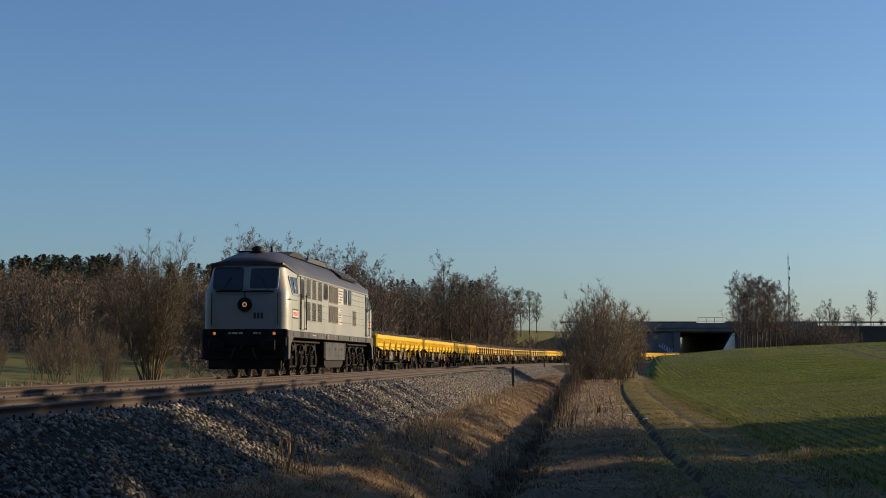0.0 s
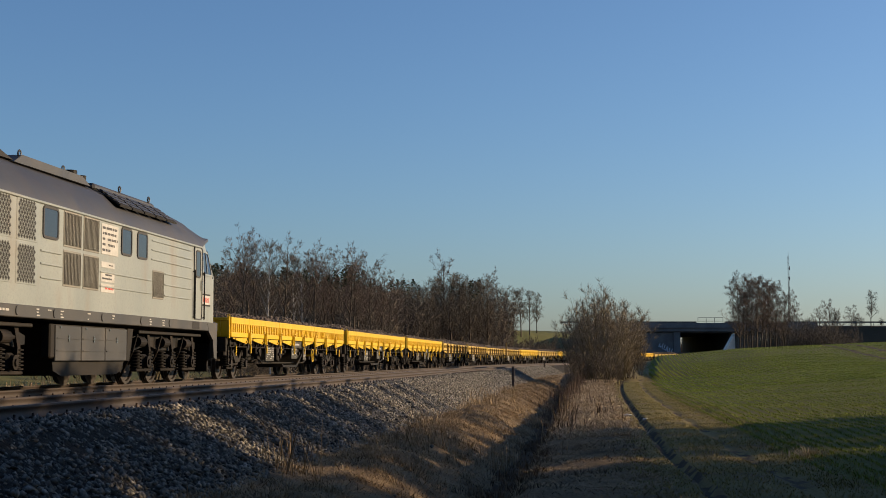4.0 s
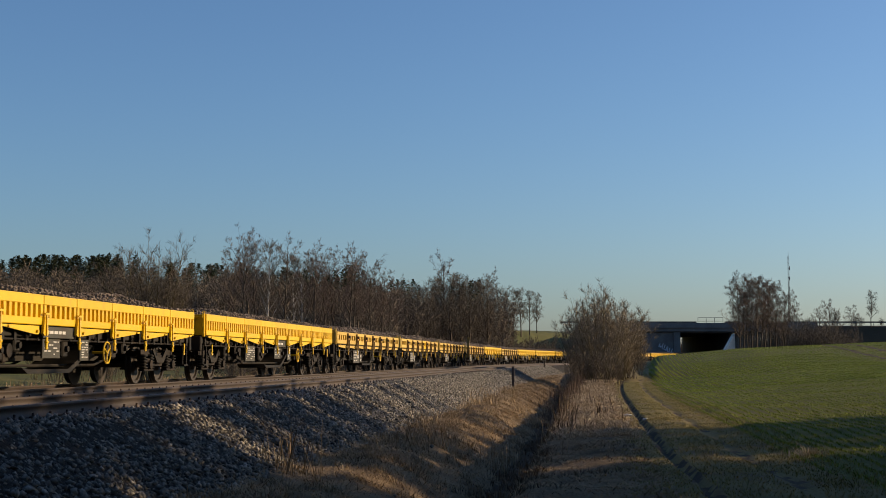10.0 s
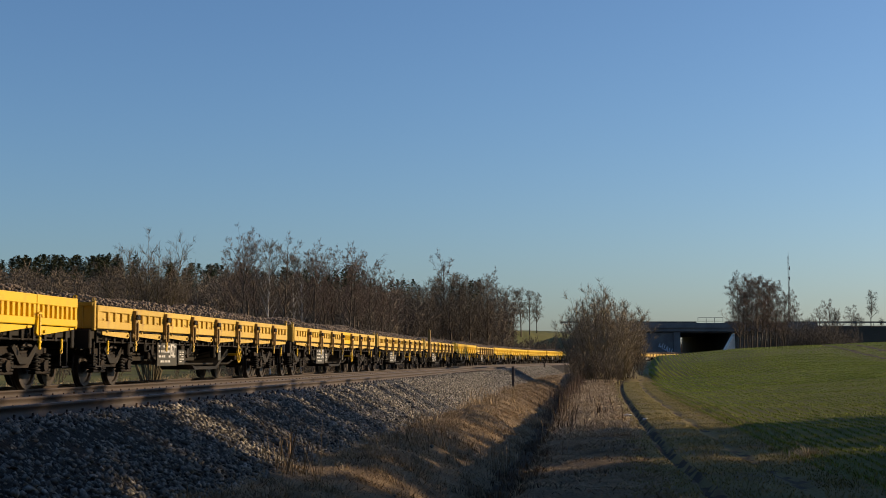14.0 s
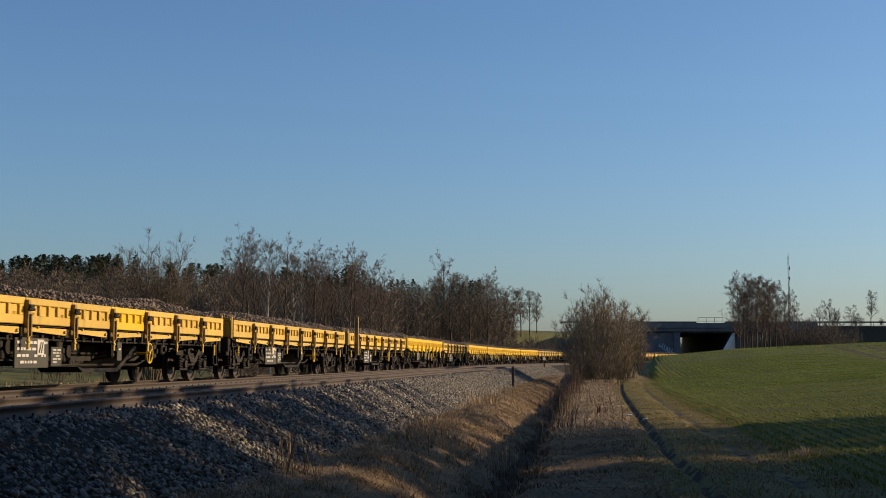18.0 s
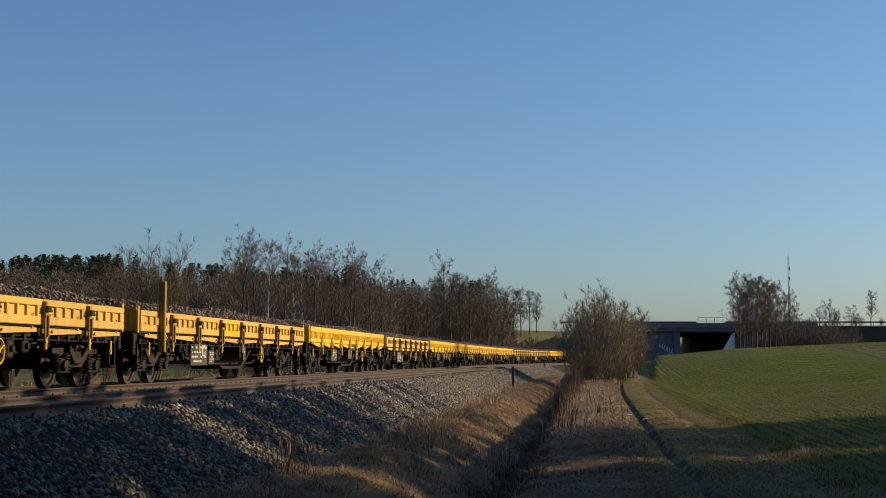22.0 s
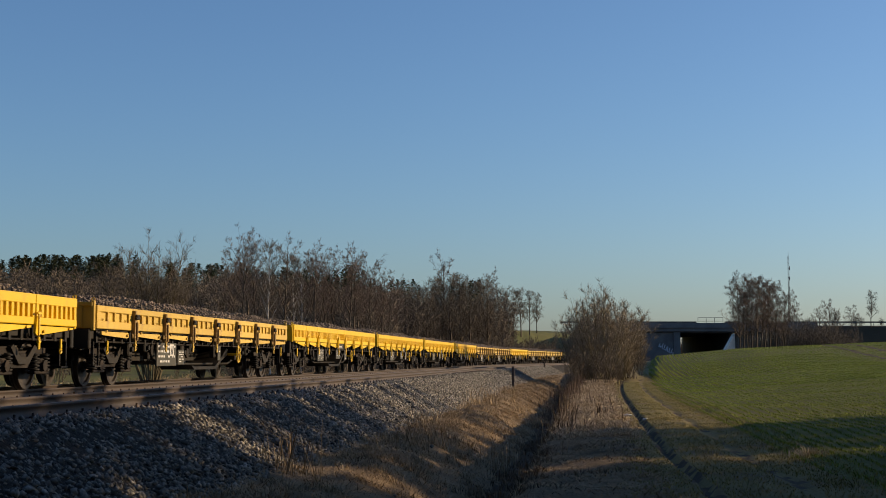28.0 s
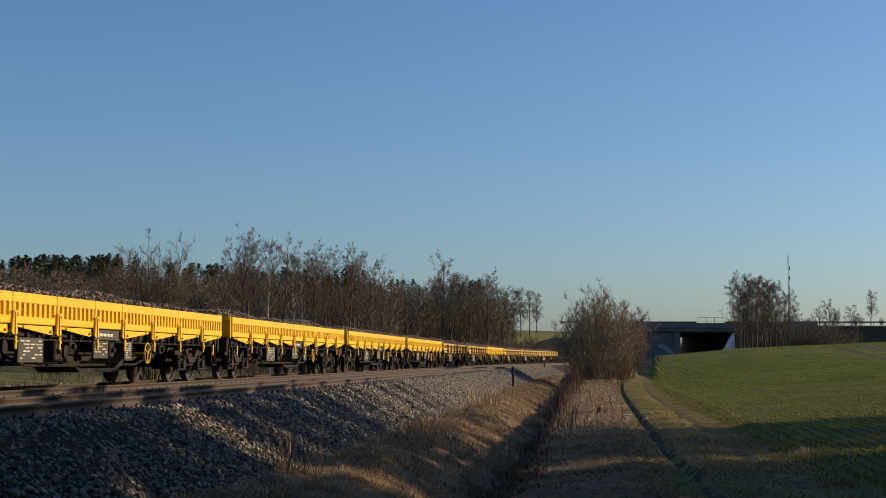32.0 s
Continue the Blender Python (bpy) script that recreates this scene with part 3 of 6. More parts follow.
def reach(row, dist):
    """Height of a sight line at a forward distance, given by its row."""
    return 0.58 + (636.5 - row) / LENS * dist


def conifer_mesh(seed, h=16.0, base=0.25, wide=3.1, sprays=7, blunt=0.6):
    """A pine: trunk, and whorls of needle sprays."""
    r = np.random.RandomState(seed)
    tr = tubes("trunk", [(0, 0, -0.3, 0.1, 0, h * 0.5, 0.19, 0.13), (0.1, 0, h * 0.5, 0, 0.05, h * 0.97, 0.13, 0.03)], 6)
    tr.materials.append(M_BARK)
    v, f = [], []
    n = 34
    for i in range(n):
        u = i / (n - 1)
        z = h * (base + (1 - base) * u)
        ln = wide * (1 - u) ** blunt * r.uniform(0.6, 1.15) + 0.25
        for b in range(6):
            a = r.uniform(0, 6.28)
            d = np.array([math.cos(a), math.sin(a), r.uniform(-0.12, 0.35)])
            s = np.array([-math.sin(a), math.cos(a), 0])
            for q in range(sprays):
                t = r.uniform(0.25, 1.0)
                c = np.array([0, 0, z]) + d * ln * t + r.normal(0, 0.12, 3)
                w, k = s * r.uniform(0.12, 0.3), d * r.uniform(0.2, 0.45) + np.array([0, 0, r.uniform(-0.1, 0.25)])
                o = len(v)
                v += [c - w, c + w, c + k]
                f.append((o, o + 1, o + 2))
    cr = mesh_np("crown", np.array(v), np.array(f))
    cr.materials.append(M_NEEDLE)
    return tr, cr


alders = [tree_meshes(s, M_BARK, M_TWIGR, 14.0, 0.17, kids=(20, 7, 5, 4), first=0.46, wob=0.07, spread=0.50, limb=0.27, twig=0.30, twig_r=0.0095, shape=0.42) for s in (11, 12, 13)]
thick_alders = [tree_meshes(s, M_BARK, M_TWIGR, 13.0, 0.17, kids=(30, 9, 6, 3), first=0.22, wob=0.08, spread=0.56, limb=0.32, twig=0.4, twig_r=0.012, shape=0.6) for s in (15, 16)]
birches = [tree_meshes(s, M_BIRCH, M_TWIG, 14.0, 0.12, kids=(20, 6, 5, 3), first=0.42, wob=0.07, spread=0.42, limb=0.22, twig=0.6, twig_r=0.009, shape=0.6) for s in (21,)]
maples = [tree_meshes(s, M_BARK, M_TWIG, 12.0, 0.2, kids=(20, 7, 5, 3), first=0.25, wob=0.08, spread=0.55, limb=0.34, twig=0.65, twig_r=0.012, shape=0.7) for s in (31, 32)]
willow = tree_meshes(41, M_BARK2, M_TWIG, 8.6, 0.075, kids=(20, 7, 5), first=0.22, spread=0.42, limb=0.26, twig=0.36, stems=22, up=0.10, twig_r=0.0065, fan=0.48, wob=0.03)
bush = [tree_meshes(s, M_BARK2, M_TWIG2, 6.0, 0.045, kids=(11, 6, 5), first=0.12, spread=0.44, limb=0.25, twig=0.34, stems=20, up=0.30, twig_r=0.0062, wob=0.03, fan=0.70) for s in (51, 52)]
shrub = [tree_meshes(s, M_BARK, M_TWIG, 3.6, 0.028, kids=(8, 5, 3), first=0.1, spread=0.4, limb=0.36, twig=0.5, stems=9, up=0.5, twig_r=0.007) for s in (61, 62)]
sapling = [tree_meshes(s, M_BARK2, M_TWIG, 5.5, 0.03, kids=(14, 4, 3), first=0.2, spread=0.36, limb=0.25, twig=0.45, stems=5, up=0.5, twig_r=0.007) for s in (65, 66)]
tall_birch = tree_meshes(24, M_BIRCH, M_TWIG, 14.0, 0.1, kids=(18, 7, 6, 4), first=0.56, spread=0.5, wob=0.08, limb=0.2, twig=0.5, twig_r=0.009)
pines = [conifer_mesh(s) for s in (71, 72, 73)]
full_pines = [conifer_mesh(s, base=0.12, wide=3.2, sprays=13, blunt=0.40) for s in (74, 75)]

plant("willow_tree", willow, across(268, 93), 93, 40, 1.22, "multi-stemmed bare willow with olive bark beside the railway", "tree", "bare trees beside the railway")
R = random.Random(5)


def stand(kindname, options, col, dist, top, natural, label, group, category="tree", base=None):
    """Plant a tree on a sight line so that its tip reaches the row top."""
    x = across(col, dist)
    foot = ground_z(x, dist) if base is None else base
    hh = reach(top, dist) - foot
    t = plant(kindname, R.choice(options), x, dist, R.uniform(0, 360), max(hh, 2) / natural, label, category, group)
    t.location.z = foot
    return t


for col, dist, top in ((413, 168, 440), (428, 150, 416), (447, 165, 406), (462, 156, 424), (480, 150, 414), (497, 160, 420), (515, 172, 440), (533, 158, 446), (552, 150, 432), (566, 166, 440), (580, 158, 448), (598, 160, 442),
                      (612, 148, 438), (627, 156, 440), (642, 160, 458), (657, 152, 456), (672, 158, 470), (688, 172, 490)):
    birch = R.random() < 0.22
    stand("birch_tree" if birch else "alder_tree", birches if birch else alders, col, dist, top, 15.7,
          "slender birch with pale trunk and bare brown twigs" if birch else "slender bare alder with grey trunk and reddish twigs", "bare trees beside the railway")
for col, dist, top in ((705, 232, 520), (722, 250, 512), (738, 262, 508), (752, 240, 506), (768, 255, 492), (784, 262, 484), (800, 250, 488), (815, 262, 486), (832, 252, 500), (848, 265, 494), (862, 258, 506), (878, 282, 508), (893, 300, 510), (908, 320, 511), (922, 330, 514), (937, 336, 515), (950, 345, 520)):
    stand("alder_tree", maples + alders[:1], col, dist, top, 13.0, "tall bare deciduous tree at the wood's edge", "trees at the wood's edge")
for col, dist, top, kk in ((1036, 118, 530, 0), (1062, 114, 494, 1), (1076, 118, 508, 0), (1024, 122, 548, 1), (1090, 122, 520, 0), (1050, 120, 512, 1), (1098, 116, 556, 1), (1042, 114, 566, 0), (1070, 112, 504, 0), (1104, 120, 534, 0)):
    stand("willow_bush", [bush[kk]], col, dist, top, 6.1, "dense bare willow bush at the end of the ditch", "willow bushes by the ditch", "bush")
for col, dist, top in ((1309, 240, 497), (1322, 236, 487), (1338, 228, 496), (1352, 246, 500), (1362, 236, 496), (1330, 250, 492), (1372, 230, 530), (1346, 232, 505), (1384, 250, 518), (1316, 232, 510)):
    stand("alder_tree", thick_alders, col, dist, top, 13.8, "bare alder with dark twigs in front of the road bridge", "alders by the bridge")
for col, dist, top in ((1412, 345, 538), (1470, 340, 535), (1460, 300, 560), (1440, 300, 552), (1420, 300, 556), (1490, 305, 565), (1508, 345, 545), (1400, 295, 560), (1450, 310, 545), (1475, 296, 568)):
    stand("alder_tree" if top < 546 else "shrub", alders if top < 546 else shrub, col, dist, top, 14.6 if top < 546 else 4.2, "bare brown thicket below the road embankment", "thicket by the road", "bush")
stand("maple_tree", maples, 1541, 318, 518, 12.5, "small bare tree standing on the road embankment", "trees by the road", base=7.6)
for col, top in ((1405, 545), (1475, 540), (1512, 552), (1525, 556), (1560, 560), (1432, 560)):
    stand("shrub", shrub, col, 320, top, 4.2, "bare roadside shrub on the embankment", "trees by the road", "bush", base=7.6)
# brushwood along the far side of the railway
for i in range(34):
    dist = R.uniform(96, 150)
    col = R.uniform(0, 215) if i < 22 else R.uniform(300, 690)
    top = R.uniform(535, 600) if i < 22 else R.uniform(585, 625)
    if i % 3:
        stand("sapling", sapling, col, dist, top, 6.4, "clump of thin bare saplings on the meadow edge", "brushwood beside the railway", "bush")
    else:
        stand("shrub", shrub, col, dist, top + 15, 4.2, "low bare brown shrub on the meadow edge", "brushwood beside the railway", "bush")
for col, dist, top in ((1025, 108, 600), (1118, 118, 570), (1130, 130, 600), (1075, 104, 612), (1048, 106, 605), (1012, 100, 628), (1092, 100, 630)):
    stand("shrub", shrub, col, dist, top, 4.2, "tangled bare bramble shrub at the ditch edge", "willow bushes by the ditch", "bush")

# ---- far woods, one mass each ----


def woods(name, places, make, material, label):
    """Many far trees as one mesh; places are x, y, z, height, turn."""
    segs = []
    for x, y, z, h, turn, k in places:
        base = make[k]
        s = base.copy()
        c, sn = math.cos(turn), math.sin(turn)
        for a in (0, 3):
            X, Y = s[:, a].copy(), s[:, a + 1].copy()
            s[:, a], s[:, a + 1] = (X * c - Y * sn) * h + x, (X * sn + Y * c) * h + y
            s[:, a + 2] = s[:, a + 2] * h + z
        s[:, 6:] = np.maximum(s[:, 6:] * h, 0.022)
        segs.append(s)
    me = ribbons(name, np.concatenate(segs), 3)
    me.materials.append(material)
    return tagged(new(name, me), label, "wood", kind="stuff")


far_kinds = []
for s in (81, 82, 83):
    a, b = grow(s, 1.0, 0.012, kids=(15, 6, 3), first=0.25, spread=0.5, limb=0.27, twig=0.08, twig_r=0.002)
    far_kinds.append(np.concatenate([a, b]))
low_kinds = []
for s in (85, 86, 87):
    a, b = grow(s, 1.0, 0.012, kids=(12, 6), first=0.05, spread=0.55, limb=0.5, twig=0.1, twig_r=0.003, stems=2)
    low_kinds.append(np.concatenate([a, b]))
rw = random.Random(9)
rows_ = []
for i in range(260):
    dist = rw.uniform(235, 330)
    col = rw.uniform(-30, 420) if i < 170 else rw.uniform(400, 760)
    x = across(col, dist)
    z = ground_z(x, dist)
    top = 478 + 0.03 * col + rw.uniform(-4, 26) if col < 420 else 505 + rw.uniform(0, 20)
    rows_.append((x, dist, z, max(5, reach(top, dist) - z), rw.uniform(0, 6.28), rw.randrange(3)))
for i in range(110):
    dist = rw.uniform(255, 330)
    col = rw.uniform(690, 905)
    x = across(col, dist)
    z = ground_z(x, dist)
    rows_.append((x, dist, z, max(5, reach(507 + rw.uniform(0, 45), dist) - z), rw.uniform(0, 6.28), rw.randrange(3)))
for i in range(110):
    dist = rw.uniform(190, 290)
    col = rw.uniform(-40, 270)
    x = across(col, dist)
    z = ground_z(x, dist)
    rows_.append((x, dist, z, max(5, reach(462 + rw.uniform(0, 60), dist) - z), rw.uniform(0, 6.28), rw.randrange(3)))
for i in range(190):
    dist = rw.uniform(185, 290)
    col = rw.uniform(370, 705)
    x = across(col, dist)
    z = ground_z(x, dist)
    top = 466 + 0.10 * (col - 370) + rw.uniform(0, 40)
    rows_.append((x, dist, z, max(5, reach(top, dist) - z), rw.uniform(0, 6.28), rw.randrange(3)))
woods("bare_woodland", rows_, far_kinds, M_TWIGF, "brown leafless woodland on the rising ground")
mass = []
for i in range(225):
    dist = rw.uniform(300, 380)
    if i >= 170:
        col = rw.uniform(380, 690)
        top = 466 + 0.10 * (col - 380) + rw.uniform(0, 22)
    elif i < 95:
        col = rw.uniform(-20, 240)
        top = 452 + rw.choice((0, 3, 8, 14, 18)) + rw.uniform(-2, 6)
    elif i < 125:
        col = rw.uniform(230, 440)
        top = rw.uniform(464, 486)
    else:
        col = rw.uniform(500, 850)
        top = rw.uniform(494, 512) if col > 660 else rw.uniform(470, 500)
    x = across(col, dist)
    z = ground_z(x, dist)
    k, turn = max(6, reach(top, dist) - z) / 16.0, rw.uniform(0, 360)
    if i % 5 < 2:
        plant("pine_tree", pines[i % 3], x, dist, turn, k, "dark green pine in the wood behind the meadow", "tree", "pines of the far wood")
    else:
        mass.append((i % 3, pose(x, dist, z, 0, 0, turn) @ Matrix.Scale(k, 4)))
vs, fs_, off = [], [], 0
for kk, m in mass:
    me = pines[kk][1]
    co, ix = np.empty(len(me.vertices) * 3, np.float32), np.empty(len(me.loops), np.int32)
    me.vertices.foreach_get("co", co)
    me.loops.foreach_get("vertex_index", ix)
    mm = np.array(m)
    vs.append(co.reshape(-1, 3) @ mm[:3, :3].T + mm[:3, 3])
    fs_.append(ix.reshape(-1, 3) + off)
    off += len(me.vertices)
pine_me = mesh_np("pine_wood", np.concatenate(vs), np.concatenate(fs_))
pine_me.materials.append(M_NEEDLE)
tagged(new("pine_wood", pine_me), "dark green pine wood on the rising ground", "wood", kind="stuff")
hedge_rows = []
for i in range(260):
    dist = rw.uniform(150, 300)
    col = rw.uniform(330, 1000)
    x = across(col, dist)
    z = ground_z(x, dist)
    if to_line(x, dist)[1][0] > -9:
        continue
    hedge_rows.append((x, dist, z, rw.uniform(2.0, 4.5), rw.uniform(0, 6.28), rw.randrange(3)))
for i in range(170):
    dist = rw.uniform(200, 330)
    x = across(rw.uniform(-40, 340), dist)
    hedge_rows.append((x, dist, ground_z(x, dist), rw.uniform(3.0, 6.5), rw.uniform(0, 6.28), rw.randrange(3)))
for i in range(330):
    dist = rw.uniform(205, 300)
    col = rw.uniform(680, 1015)
    x = across(col, dist)
    z = ground_z(x, dist)
    if -30 < to_line(x, dist)[1][0] < -8:
        hedge_rows.append((x, dist, z, max(2.0, reach(582 + rw.uniform(-4, 22), dist) - z), rw.uniform(0, 6.28), rw.randrange(3)))
for i in range(230):
    x, dist = rw.uniform(60, 96), rw.uniform(396, 412)
    hedge_rows.append((x, dist, -1.0, rw.uniform(8.0, 9.6), rw.uniform(0, 6.28), rw.randrange(3)))
for i in range(150):
    dist = rw.uniform(262, 300)
    col = rw.uniform(1385, 1500) if i < 90 else rw.uniform(1340, 1410)
    x = across(col, dist)
    z = ground_z(x, dist)
    hedge_rows.append((x, dist, z, rw.uniform(4.0, 8.0), rw.uniform(0, 6.28), rw.randrange(3)))
woods("undergrowth", hedge_rows, low_kinds, M_TWIGF, "brown undergrowth below the trees")

# unseen wood beside and behind the camera, added to shade the foreground
LEE = 0.306
for x, y, k, sort in [(14.5 + 2.6 * (i % 6) + rw.uniform(-1, 1), -16 + 2.9 * (i // 6) + rw.uniform(-1, 1), 1.0, "p") for i in range(108)]:
    if x < 0.3066 * y + 7:
        continue
    k = (0.268 * (x + 8) + 0.4 - ground_z(x, y)) / 16.0 * rw.uniform(0.90, 1.02) if y > 19 else rw.uniform(0.7, 0.9)
    if 24.0 < y < 28.0 and rw.random() < 0.6:
        plant("birch_tree", tall_birch, x, y + LEE * (x + 1), rw.uniform(0, 360), k * 1.05, "unseen tall bare birch, added at the field edge to cast shade", "tree", "wood beside the camera")
        plant("pine_tree", pines[rw.randrange(3)], x + 1.0, y + LEE * (x + 2) + 0.8, rw.uniform(0, 360), max(0.2, 0.268 * (x - 2.5) / 16.0), "unseen young dark green pine, added to shade the near field", "tree", "wood beside the camera")
    else:
        plant("pine_tree", full_pines[rw.randrange(2)] if rw.random() < (0.9 if y < 25 else 0.45) else pines[rw.randrange(3)], x, y + LEE * (x + 1), rw.uniform(0, 360), k, "unseen dark green pine, added at the field edge to cast shade", "tree", "wood beside the camera")
for x, y, k in ((26, 35.5, 0.60), (28, 39.0, 0.65), (29, 43.0, 0.66), (29.5, 46.5, 0.66), (30, 49.5, 0.64), (33, 37.2, 0.72)):
    plant("birch_tree", tall_birch, x, y + LEE * (x + 1), rw.uniform(0, 360), k, "unseen tall bare birch, added at the field edge to cast shade", "tree", "wood beside the camera")
# unseen pines behind the camera, added to keep skylight off the locomotive's front
for i in range(39):
    plant("pine_tree", full_pines[i % 2], -40 + 2.2 * i + rw.uniform(-1, 1), -14 - 8 * (i % 3) + rw.uniform(-2, 2), rw.uniform(0, 360), rw.uniform(1.4, 1.9), "unseen dark green pine, added behind the camera to block skylight", "tree", "wood beside the camera")
# unseen pines left of the view, added as further skylight blockers
for i in range(34):
    plant("pine_tree", pines[i % 3], -30 - 9 * (i % 4) + rw.uniform(-2, 2), -22 + 1.9 * i + rw.uniform(-1, 1), rw.uniform(0, 360), rw.uniform(1.3, 1.8), "unseen dark green pine, added across the railway to block skylight", "tree", "wood beside the camera")


# ---- road bridge, embankment and mast ----
BY = 324.0
br = tagged(empty("road_bridge"), "grey concrete road bridge over the railway", "bridge", kind="structure")
part("deck", Geo().prism([(BY - 5, 6.75), (BY - 5, 7.9), (BY + 64, 7.9), (BY + 64, 6.75), (BY + 63, 6.4), (BY - 4, 6.4)], 40.0, 82.5, "x"), M_CONCRETE, br)
part("edge_beam", Geo().box(36.0, 82.6, BY - 5.3, BY - 4.8, 7.45, 8.60, 0.04), M_CONCRETE, br)
part("abutment", Geo().box(38.0, 52.3, BY - 4.2, BY + 63.5, -2.0, 6.6, 0.05), M_CONCRETE, br)
part("pilaster", Geo().box(50.9, 52.4, BY - 4.6, BY - 4.1, -2.0, 6.6, 0.03), M_CONCRETE, br)
part("abutment", Geo().box(64.0, 70.0, BY + 0.2, BY + 63.5, -2.0, 6.6, 0.05), M_CONCRETE, br)
# the wall's sunlit look is partly put into its pale colour
part("wing_wall", Geo().add([(64.6, BY - 4, -2.0), (64.0, BY - 4, -2.0), (60.2, BY - 12, -2.0), (60.7, BY - 12.3, -2.0), (64.6, BY - 4, 6.4), (64.0, BY - 4, 6.4), (60.2, BY - 12, 2.4), (60.7, BY - 12.3, 2.4)],
                            [(0, 1, 2, 3), (4, 7, 6, 5), (0, 4, 5, 1), (1, 5, 6, 2), (2, 6, 7, 3), (3, 7, 4, 0)]), M_BRIGHTWALL, br)
graf = Geo()
rg = random.Random(3)
for i in range(9):
    a = 47.6 + i * 0.38
    zz = 3.4 - i * 0.22 + rg.uniform(-0.15, 0.15)
    graf.cyl((a, BY - 4.23, zz), (a + rg.uniform(0.2, 0.5), BY - 4.23, zz + rg.uniform(0.5, 1.2)), 0.09, n=5)
    graf.cyl((a, BY - 4.23, zz), (a + 0.42, BY - 4.23, zz + rg.uniform(-0.3, 0.3)), 0.08, n=5)
part("graffiti", graf, M_GRAFFITI, br, "pale blue scrawled graffiti strokes")
fence = tagged(empty("bridge_railing"), "thin grey steel railing on the bridge edge", "railing")
fr = Geo()
for z in (9.75, 8.95):
    fr.box(56.2, 61.8, BY - 5.08, BY - 5.02, z, z + 0.07)
part("top_rail", fr, M_STEEL, fence)
for i in range(4):
    part("post", Geo().box(56.2 + i * 1.84, 56.28 + i * 1.84, BY - 5.1, BY - 5.0, 8.1, 9.8), M_STEEL, fence)
for x0, x1 in ((26.0, 56.0), (62.2, 330.0)):
    gr = tagged(empty("guard_rail"), "galvanised steel guard rail along the road", "guard rail", "guard rails of the road")
    part("beam", Geo().prism([(BY - 4.6, 8.62), (BY - 4.5, 8.7), (BY - 4.6, 8.78), (BY - 4.5, 8.86), (BY - 4.6, 8.94), (BY - 4.56, 8.94), (BY - 4.46, 8.86), (BY - 4.56, 8.78), (BY - 4.46, 8.7), (BY - 4.56, 8.62)], x0, x1, "x"), M_STEEL, gr)
    x = x0 + 1
    pm_ = Geo().box(-0.05, 0.05, -0.05, 0.05, 0, 0.9).mesh("post")
    while x < min(x1, 180):
        part("post", pm_, M_STEEL, gr, m=pose(x, BY - 4.42, 7.95))
        x += 4
# embankments carrying the road
M_VERGE = surface("embankment_scrub", (0.05, 0.042, 0.025), (0.085, 0.066, 0.04), 0.4, 0.95, bump=0.8, fine=6, bump_dist=0.12, dirt=(0.035, 0.03, 0.018), dirt_amount=0.5, dirt_scale=0.2)
for x0, x1, nm in ((82.0, 702.0, "embankment_east"), (34.2, 38.2, "embankment_west")):
    xs = np.arange(x0, x1 + 0.1, 4.0)
    prof = [(BY - 13, -2.0), (BY - 11, 0.2), (BY - 8, 4.0), (BY - 5.4, 7.7), (BY - 4.5, 8.0), (BY + 26, 8.0), (BY + 42, -1.0)]
    v, k = [], len(prof)
    for x in xs:
        for j, (yy, zz) in enumerate(prof):
            v.append((x, yy + 0.5 * math.sin(x * 0.21 + j), zz + (0.35 * math.sin(x * 0.37 + j * 2) if 0 < j < 3 else 0)))
    f = [(i * k + j, (i + 1) * k + j, (i + 1) * k + j + 1, i * k + j + 1) for i in range(len(xs) - 1) for j in range(k - 1)]
    f += [tuple(range(k))[::-1], tuple(range((len(xs) - 1) * k, len(xs) * k))]
    tagged(part(nm, Geo().add(v, f), M_VERGE, None, smooth=False), "scrubby brown road embankment", "embankment", kind="structure")
    tagged(part("road", Geo().box(x0, x1, BY - 3.4, BY + 24.6, 7.95, 8.04), M_ASPHALT), "grey asphalt road on the embankment", "road", kind="structure")
mast = tagged(empty("radio_mast"), "slim steel radio mast behind the road", "mast")
mx, my = across(1396.5, 420), 420.0
mz = ground_z(mx, my)
mt = Geo()
for a in (0, 2.094, 4.189):
    mt.cyl((mx + 0.34 * math.cos(a), my + 0.34 * math.sin(a), mz), (mx + 0.16 * math.cos(a), my + 0.16 * math.sin(a), 30.6), 0.05, 0.035, 6)
for i in range(22):
    z0 = mz + 1 + i * (30 - mz) / 22
    mt.cyl((mx - 0.3, my, z0), (mx + 0.28, my, z0 + 0.7), 0.025, n=4).cyl((mx + 0.3, my, z0), (mx - 0.28, my, z0 + 0.7), 0.025, n=4)
part("lattice", mt, M_POST, mast)
for z in (26.5, 23.5, 20.5, 17.0):
    part("antenna", Geo().box(mx + 0.2, mx + 0.42, my - 0.12, my + 0.12, z, z + 1.1, 0.03), M_STEEL, mast)
part("tip", Geo().cyl((mx, my, 30.4), (mx, my, 32.0), 0.04, n=6), M_STEEL, mast)


# ---- grass, weeds and small things by the line ----
gr = np.random.RandomState(17)


